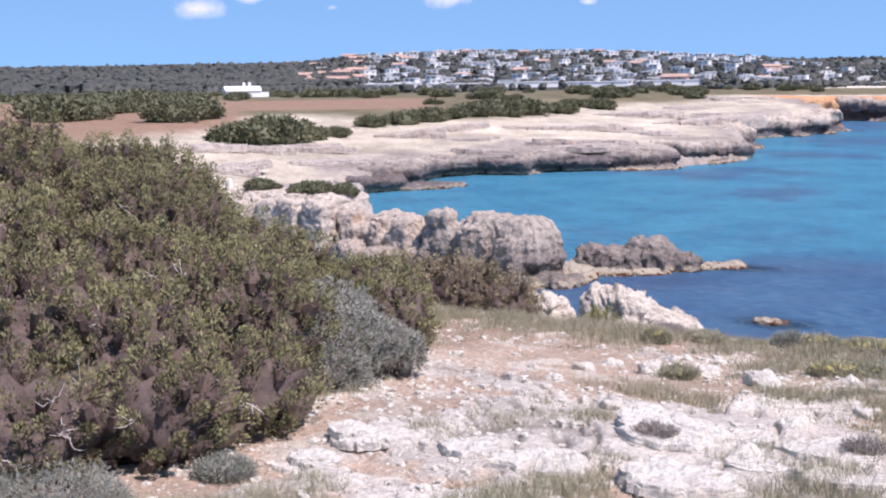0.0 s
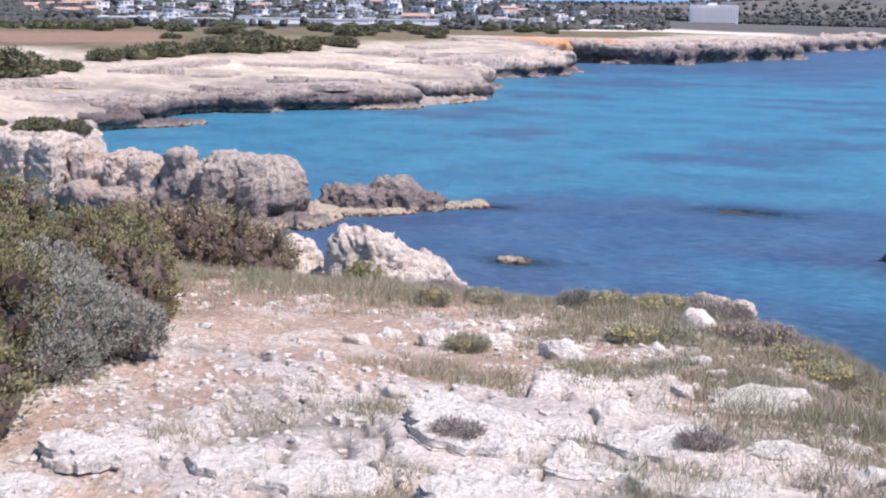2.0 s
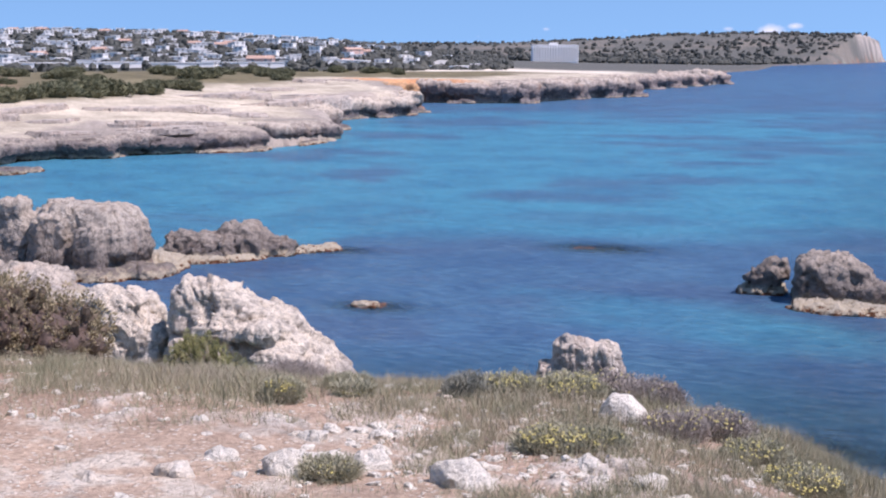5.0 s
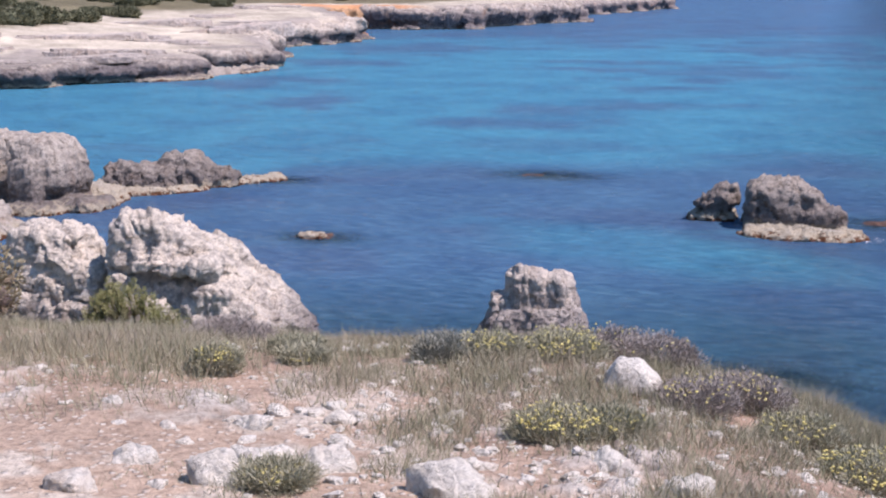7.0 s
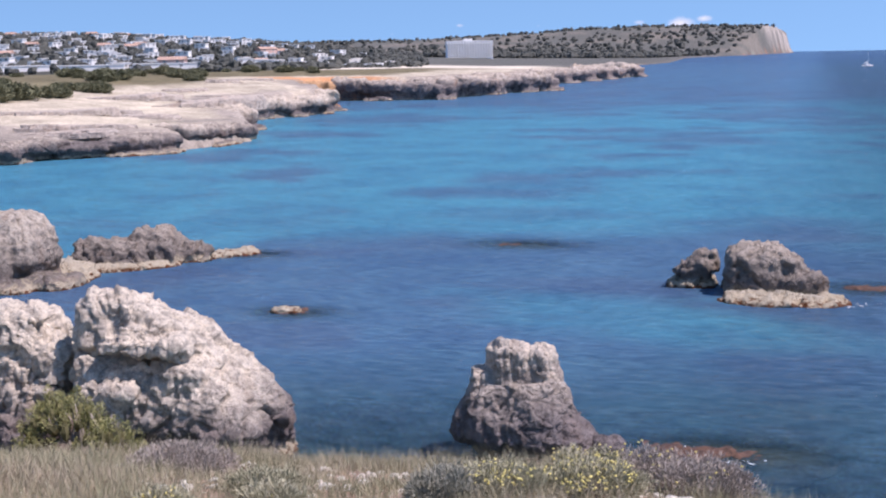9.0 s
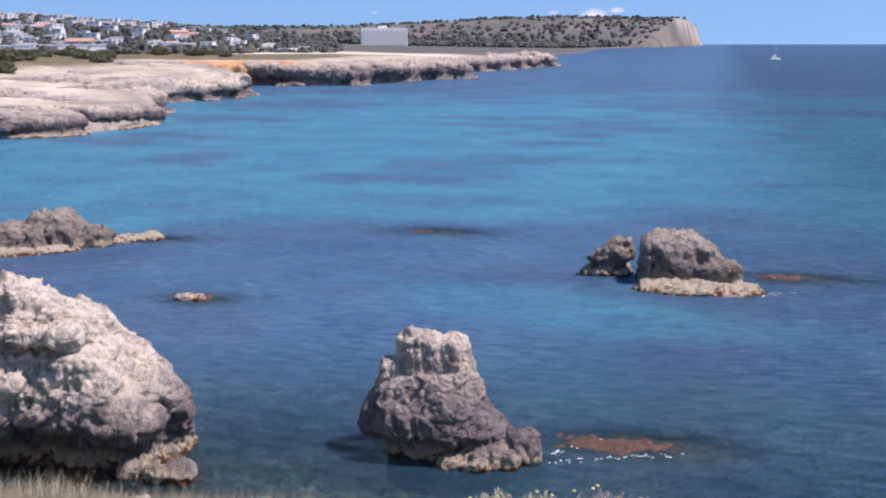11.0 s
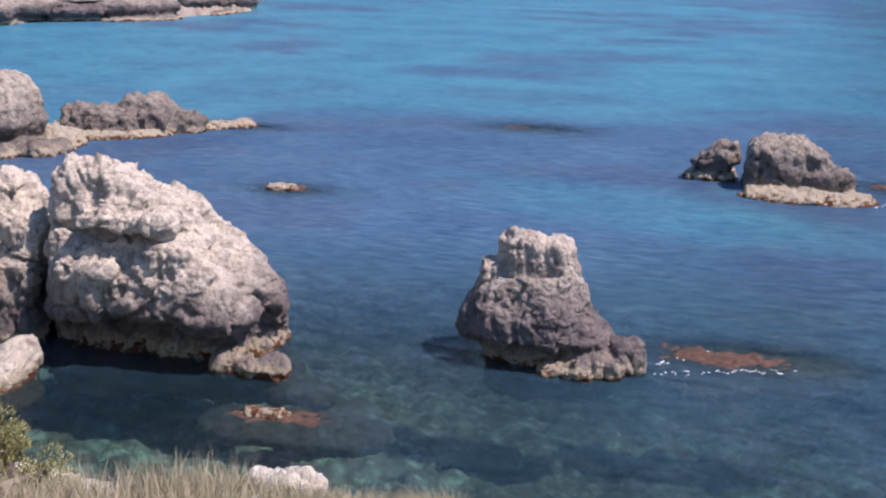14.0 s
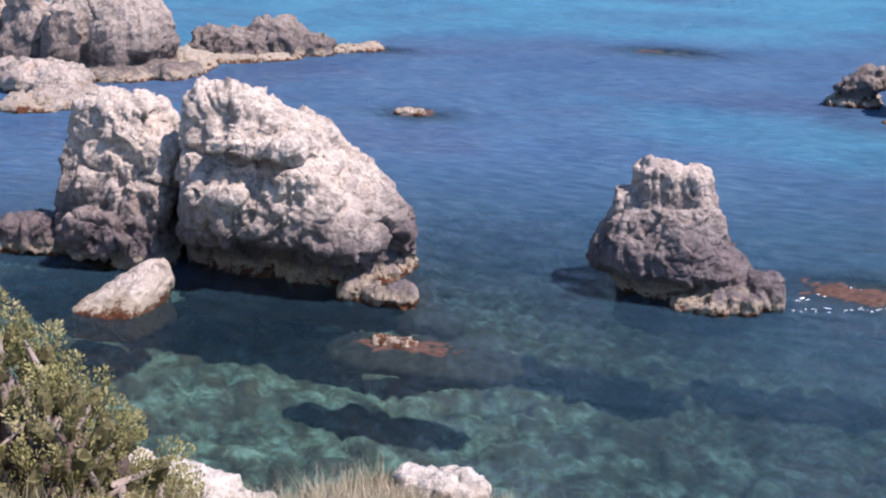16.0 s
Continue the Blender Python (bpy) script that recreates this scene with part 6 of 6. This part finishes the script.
def boat(x, y):
    ob = thing("sailing_boat", x, y, 0, "small white sailing boat on the open sea", "boat")
    hull, _ = blob((0, 0, 0.35), (3.2, 1.0, 0.6), 0, 2.2)
    me = bpy.data.meshes.new("hull")
    me.from_pydata(hull.tolist(), [], _)
    part("hull", me, M_WHITEWALL, ob)
    part("mast", limb_mesh("mast", [[((0.3, 0, 0.6), 0.06), ((0.3, 0, 4), 0.05), ((0.3, 0, 8), 0.03)]]), M_WHITEWALL, ob)
    part("cabin", joined("cabin", [(-1.0, 1.0, -0.55, 0.55, 0.8, 1.5)]), M_WHITEWALL, ob)
    sail = raw_mesh("sail", [(0.2, -0.03, 1.4), (-2.6, -0.03, 1.6), (0.2, -0.03, 3.4), (0.2, 0.03, 1.4), (-2.6, 0.03, 1.6), (0.2, 0.03, 3.4)], [(0, 1, 2), (3, 5, 4), (0, 3, 4), (0, 4, 1), (1, 4, 5), (1, 5, 2), (2, 5, 3), (2, 3, 0)], False)
    part("sail", sail, M_WHITEWALL, ob)


boat(40.5, 780)

# ---- stones on the headland ----
def stone(x, y, w, k, slab=False, sink=0.05, label="pale limestone stone half sunk in the soil", group="field stones"):
    g = np.random.default_rng(900 + k)
    ob = new("stone", (FLAT if slab else ROUND)[k % 9])
    tall = g.uniform(0.8, 1.15)
    ob.matrix_world = pose(x, y, gz0(x, y) - sink * w, g.uniform(-2.5, 2.5), g.uniform(-2.5, 2.5), g.uniform(-35, 35) + 180 * (k % 2)) @ Matrix.Diagonal((w, w, w * tall, 1))
    return tagged(ob, label, "stone", group)


k = 0
for x, y, w in [(-3.28, 7.03, 0.11), (-3.35, 7.17, 0.08), (-2.93, 7.17, 0.09), (-2.45, 7.88, 0.19), (-3.51, 7.06, 0.10), (-3.51, 6.88, 0.13), (-3.61, 6.93, 0.07), (-3.76, 6.79, 0.08), (-3.63, 6.66, 0.05), (-3.68, 6.43, 0.17), (-3.69, 6.14, 0.14), (-3.34, 6.37, 0.24), (-3.35, 6.58, 0.19), (-3.12, 6.55, 0.18), (-3.17, 6.80, 0.10), (-3.17, 7.10, 0.05), (-2.36, 6.74, 0.15), (-2.72, 6.66, 0.10), (-2.73, 6.45, 0.26), (-2.12, 6.59, 0.14), (-3.66, 7.87, 0.08), (-2.06, 6.92, 0.05), (-2.29, 8.01, 0.09), (-3.50, 6.25, 0.06)]:
    k += 1
    if abs(w - 0.2) < 0.025 and y > 7.5:
        continue
    stone(x, y, w * 1.35, k)
for x, y, w in [(-1.88, 5.13, 0.50), (-2.24, 5.17, 0.24), (-2.51, 4.87, 0.54), (-2.16, 5.47, 0.18), (-2.01, 5.97, 0.12), (-1.75, 6.02, 0.52), (-2.01, 6.48, 0.15), (-1.44, 5.15, 0.27), (-2.15, 4.31, 0.46), (-2.10, 4.83, 0.18), (-2.01, 4.70, 0.25), (-1.83, 4.70, 0.11), (-1.58, 4.67, 0.48), (-1.32, 5.58, 0.25), (-1.13, 4.98, 0.16), (-1.53, 6.38, 0.10), (-2.99, 5.22, 0.16), (-3.03, 4.92, 0.26), (-3.10, 4.21, 0.31), (-2.73, 4.18, 0.37)]:
    k += 1
    stone(x, y, w * 1.2, k, w > 0.2, 0.03, "flat bleached limestone slab with cracks and hollows" if w > 0.2 else "pale limestone stone half sunk in the soil")
for x, y, w in [(-4.19, 2.85, 0.21), (-3.93, 3.34, 0.15), (-3.51, 3.98, 0.30), (-3.59, 3.63, 0.19), (-3.58, 4.02, 0.28), (-3.54, 3.70, 0.30)]:
    k += 1
    stone(x, y, w * 1.1, k, True, 0.02)
for x, y, w in [(-4.70, 10.13, 0.08), (-4.67, 10.31, 0.14), (-5.01, 9.65, 0.29)]:
    k += 1
    stone(x, y, w * 0.7, k, False, 0.1, "white rough stone at the very edge of the cliff")
# the upright boulder
bz = gz0(-2.45, 7.85)
rock("boulder", [loft([(bz - 0.08, -2.56, -2.33, 7.77, 7.95), (bz + 0.02, -2.555, -2.335, 7.775, 7.94), (bz + 0.06, -2.535, -2.36, 7.785, 7.93), (bz + 0.1, -2.51, -2.4, 7.8, 7.92), (bz + 0.112, -2.5, -2.415, 7.82, 7.91)], 6, 24)], M_STONE,
     "smooth pale upright boulder among dry grass", "boulder", 0.012, 0.006, 0.1, 931, strata=0.0)
ez = gz0(-4.64, 10.16)
rock("edge_boulder", [((-4.71, 10.18, ez - 0.05), (0.06, 0.07, 0.1), 10, 3.4), ((-4.6, 10.16, ez - 0.04), (0.1, 0.08, 0.11), -20, 3.4)], M_STONE,
     "white pitted rock on the very edge of the cliff", "boulder", 0.01, 0.016, 0.09, 933)
ez = 8.6
rock("edge_slab", [((-5.52, 10.04, ez - 0.08), (0.15, 0.09, 0.1), -20, 4.5), ((-5.32, 10.08, ez - 0.1), (0.14, 0.08, 0.09), -8, 4.5), ((-5.14, 10.1, ez - 0.13), (0.07, 0.05, 0.08), 10, 3.4)], M_STONE,
     "grey-white slab lying along the cliff edge", "stone", 0.01, 0.014, 0.1, 935)
sg = np.random.default_rng(5)
placed = 0
while placed < 130:
    x, y = sg.uniform(-5.2, 1.5), sg.uniform(2.0, 9.0)
    if inside(np.array([x]), np.array([y]), RIM)[0] < 0.5 or (x < -3.6 and y < 5.4):
        continue
    placed += 1
    stone(x, y, float(sg.choice([0.05, 0.07, 0.1, 0.15], p=[0.4, 0.3, 0.2, 0.1])), 2000 + placed, placed % 3 == 0)


def gravel(n, seed):
    """Loose chips of limestone on the path."""
    g = np.random.default_rng(seed)
    x, y = g.uniform(-6.2, 2.0, n), g.uniform(1.5, 9.5, n)
    keep = (inside(x, y, RIM) > 0.6) & (fbm(flat3(x, y, 0.8), 3, 0.5, 7) + 0.25 * g.normal(size=n) > -0.1)
    x, y = x[keep], y[keep]
    z = ground_z(x, y)
    V0, F0 = blob((0, 0, 0), (1, 0.75, 0.45), 0, 3, 6, 3)
    tri = []
    for f in F0:
        tri.append(f[:3])
        if len(f) == 4:
            tri.append((f[0], f[2], f[3]))
    s = 0.006 + 0.024 * g.random(len(x)) ** 2.5
    a_ = g.uniform(0, 6.28, len(x))
    jig = 1 + 0.2 * g.normal(size=(len(x), len(V0), 1))
    P = V0[None] * jig * s[:, None, None]
    P = np.stack([P[:, :, 0] * np.cos(a_)[:, None] - P[:, :, 1] * np.sin(a_)[:, None], P[:, :, 0] * np.sin(a_)[:, None] + P[:, :, 1] * np.cos(a_)[:, None], P[:, :, 2]], 2)
    P = P + np.stack([x, y, z + 0.1 * s], 1)[:, None, :]
    F = (np.array(tri)[None] + (np.arange(len(x)) * len(V0))[:, None, None]).reshape(-1, 3)
    me = raw_mesh("gravel", P.reshape(-1, 3), F, False)
    me.materials.append(M_STONE)
    tagged(new("gravel", me), "loose pale limestone chips on red soil", "gravel", kind="stuff")


gravel(15000, 15)


# ---- grass, herbs and flowers ----
def grass(name, n, seed, dens, length, label):
    """Thin bent blades in tufts; dens gives the chance of a tuft at each place."""
    g = np.random.default_rng(seed)
    x, y = g.uniform(-10, 2.5, n), g.uniform(1.5, 11.4, n)
    keep = g.random(n) < dens(x, y)
    x, y = x[keep], y[keep]
    per = 12
    tall = length * (0.5 + 0.9 * g.random(len(x))) * (0.75 + 0.5 * smooth(fbm(flat3(x, y, 1.1), 2, 0.5, seed), -0.4, 0.4))
    bx = np.repeat(x, per) + g.normal(size=len(x) * per) * 0.03
    by = np.repeat(y, per) + g.normal(size=len(x) * per) * 0.028
    bz = ground_z(bx, by) - 0.006
    n = len(bx)
    h = np.repeat(tall, per) * (0.5 + 0.7 * g.random(n))
    lean = g.normal(size=(n, 2)) * 0.42
    w = 0.0009 + 0.001 * g.random(n)
    a_ = g.uniform(0, 6.28, n)
    s = np.stack([np.cos(a_) * w, np.sin(a_) * w, 0 * w], 1)
    base = np.stack([bx, by, bz], 1)
    tip = base + np.stack([lean[:, 0] * h, lean[:, 1] * h, h], 1)
    V = np.stack([base - s, base + s, tip], 1).reshape(-1, 3)
    F = np.arange(3 * n).reshape(-1, 3)
    me = raw_mesh(name, V, F, False)
    me.materials.append(M_GRASS)
    tagged(new(name, me), label, "grass", kind="stuff")


def edge_turf(x, y):
    d = inside(x, y, RIM)
    n1 = fbm(flat3(x, y, 0.9), 4, 0.6, 101)
    n3 = fbm(flat3(x, y, 2.6), 4, 0.6, 215)
    out = smooth(d + 1.0 * n1 + 0.5 * n3, 4.3, 2.6) * smooth(d, -0.2, 0.25) * (0.1 + 0.9 * smooth(n3, -0.22, 0.12))
    out = np.maximum(out, 0.75 * smooth(fbm(flat3(x, y, 2.4), 3, 0.55, 205), 0.2, 0.36) * (d > 0) * (y > 2.5))
    out = np.maximum(out, 0.9 * smooth(d + 0.5 * n3, 1.9, 1.2) * smooth(d, -0.3, 0.1))
    return np.clip(out, 0, 1) * (1 - 0.9 * smooth(np.hypot(x + 4.5, y - 6.1) + 0.5 * n3, 1.7, 1.1))


grass("dry_grass", 210000, 21, edge_turf, 0.062, "low dry grass and herbs along the cliff edge")


def herb(x, y, r, h, seed, mat, label, flowers=0, name="herb_clump"):
    ob = shrub(name, x, y, gz0(x, y) - 0.01, [((0, 0, h * 0.3), (r, r * 0.9, h * 0.6)), ((r * 0.6, 0.1 * r, h * 0.22), (r * 0.6, r * 0.6, h * 0.5)), ((-r * 0.5, -0.2 * r, h * 0.22), (r * 0.6, r * 0.6, h * 0.5))],
               mat, label, seed, int(120 + 1500 * r), 44, 0.04, 0.015, 1.0, 0.1, "herbs on the cliff edge")
    if flowers:
        g = np.random.default_rng(seed + 1)
        P, F = [], []
        for i in range(2 * flowers):
            a_, q = g.uniform(0, 6.28), math.sqrt(g.random()) * r * 1.1
            c = np.array([math.cos(a_) * q, math.sin(a_) * q, h * g.uniform(0.7, 1.15) + 0.005])
            v, f = blob(c, (0.0052, 0.0052, 0.0035), 0, 2, 6, 2)
            F.extend([tuple(t + len(P) for t in u) for u in f])
            P.extend(v.tolist())
        me = bpy.data.meshes.new("flower_heads")
        me.from_pydata(P, [], F)
        tagged(part("flower_heads", me, M_YELLOW, ob, "small yellow flower heads"), kind="stuff")
    return ob


M_HERB = leafy("herb_leaves", [(0.2, 0.2, 0.13), (0.32, 0.31, 0.21), (0.42, 0.39, 0.28), (0.5, 0.45, 0.36)])
M_LILAC = leafy("dry_lilac_stems", [(0.22, 0.19, 0.17), (0.32, 0.28, 0.25), (0.4, 0.35, 0.31), (0.46, 0.4, 0.36)])
for n_, (x, y, r_, h_, fl, mat, lab) in enumerate([
        (-2.78, 8.2, 0.14, 0.08, 90, M_HERB, "grey-green herb clump with yellow flower heads"), (-2.45, 8.5, 0.15, 0.14, 6, M_LILAC, "dry lilac-grey bushy herb at the edge"), (-2.62, 8.6, 0.13, 0.13, 10, M_LILAC, "dry lilac-grey bushy herb at the edge"),
        (-2.85, 8.6, 0.12, 0.09, 50, M_HERB, "pale green herb clump with yellow flowers"), (-2.56, 7.05, 0.12, 0.07, 130, M_HERB, "low herb clump full of yellow flowers"), (-2.4, 7.12, 0.09, 0.06, 60, M_HERB, "low herb clump full of yellow flowers"),
        (-3.95, 7.5, 0.07, 0.09, 50, M_HERB, "grey herb with loose yellow flowers"), (-3.71, 7.78, 0.07, 0.03, 130, M_HERB, "low cushion of bright yellow flowers"), (-3.82, 7.95, 0.08, 0.03, 50, M_HERB, "low cushion of pale yellow flowers"),
        (-1.63, 7.28, 0.14, 0.08, 110, M_HERB, "herb clump with yellow flowers near the edge"), (-2.05, 7.95, 0.13, 0.1, 40, M_LILAC, "dry grey-lilac herb with a few yellow flowers"), (-3.05, 8.05, 0.11, 0.08, 60, M_HERB, "grey-green herb with yellow flowers"),
        (-1.3, 7.0, 0.14, 0.08, 40, M_HERB, "herb clump with a few yellow flowers"), (-2.2, 7.75, 0.12, 0.09, 30, M_LILAC, "dry grey-lilac herb near the edge"), (-3.2, 7.95, 0.09, 0.09, 0, M_GREYBUSH, "small grey-green cushion bush in dry grass"),
        (-3.2, 6.35, 0.08, 0.05, 40, M_HERB, "small green herb with yellow flowers between slabs"), (-2.5, 4.75, 0.07, 0.05, 0, M_LILAC, "small grey herb between slabs"), (-1.7, 5.1, 0.07, 0.05, 0, M_LILAC, "dry herb in a crack of the rock"),
        (-4.35, 8.4, 0.16, 0.08, 0, M_LILAC, "dry lilac-grey herb mat"), (-1.85, 7.6, 0.12, 0.09, 40, M_HERB, "grey-green herb with yellow flowers at the edge"),
        (-4.0, 2.75, 0.26, 0.12, 0, M_GREYBUSH, "grey-green herb patch under the juniper"), (-4.4, 2.6, 0.26, 0.14, 0, M_GREYBUSH, "grey-green herb patch under the juniper"),
        (-3.75, 3.4, 0.1, 0.06, 0, M_GREYBUSH, "small grey herb beside the path")]):
    herb(x, y, r_, h_, 701 + 2 * n_, mat, lab, fl)
M_HEATH = tufted("heath_leaves", [(0.13, 0.12, 0.06), (0.18, 0.18, 0.075), (0.25, 0.25, 0.1), (0.33, 0.32, 0.14), (0.4, 0.37, 0.2)])
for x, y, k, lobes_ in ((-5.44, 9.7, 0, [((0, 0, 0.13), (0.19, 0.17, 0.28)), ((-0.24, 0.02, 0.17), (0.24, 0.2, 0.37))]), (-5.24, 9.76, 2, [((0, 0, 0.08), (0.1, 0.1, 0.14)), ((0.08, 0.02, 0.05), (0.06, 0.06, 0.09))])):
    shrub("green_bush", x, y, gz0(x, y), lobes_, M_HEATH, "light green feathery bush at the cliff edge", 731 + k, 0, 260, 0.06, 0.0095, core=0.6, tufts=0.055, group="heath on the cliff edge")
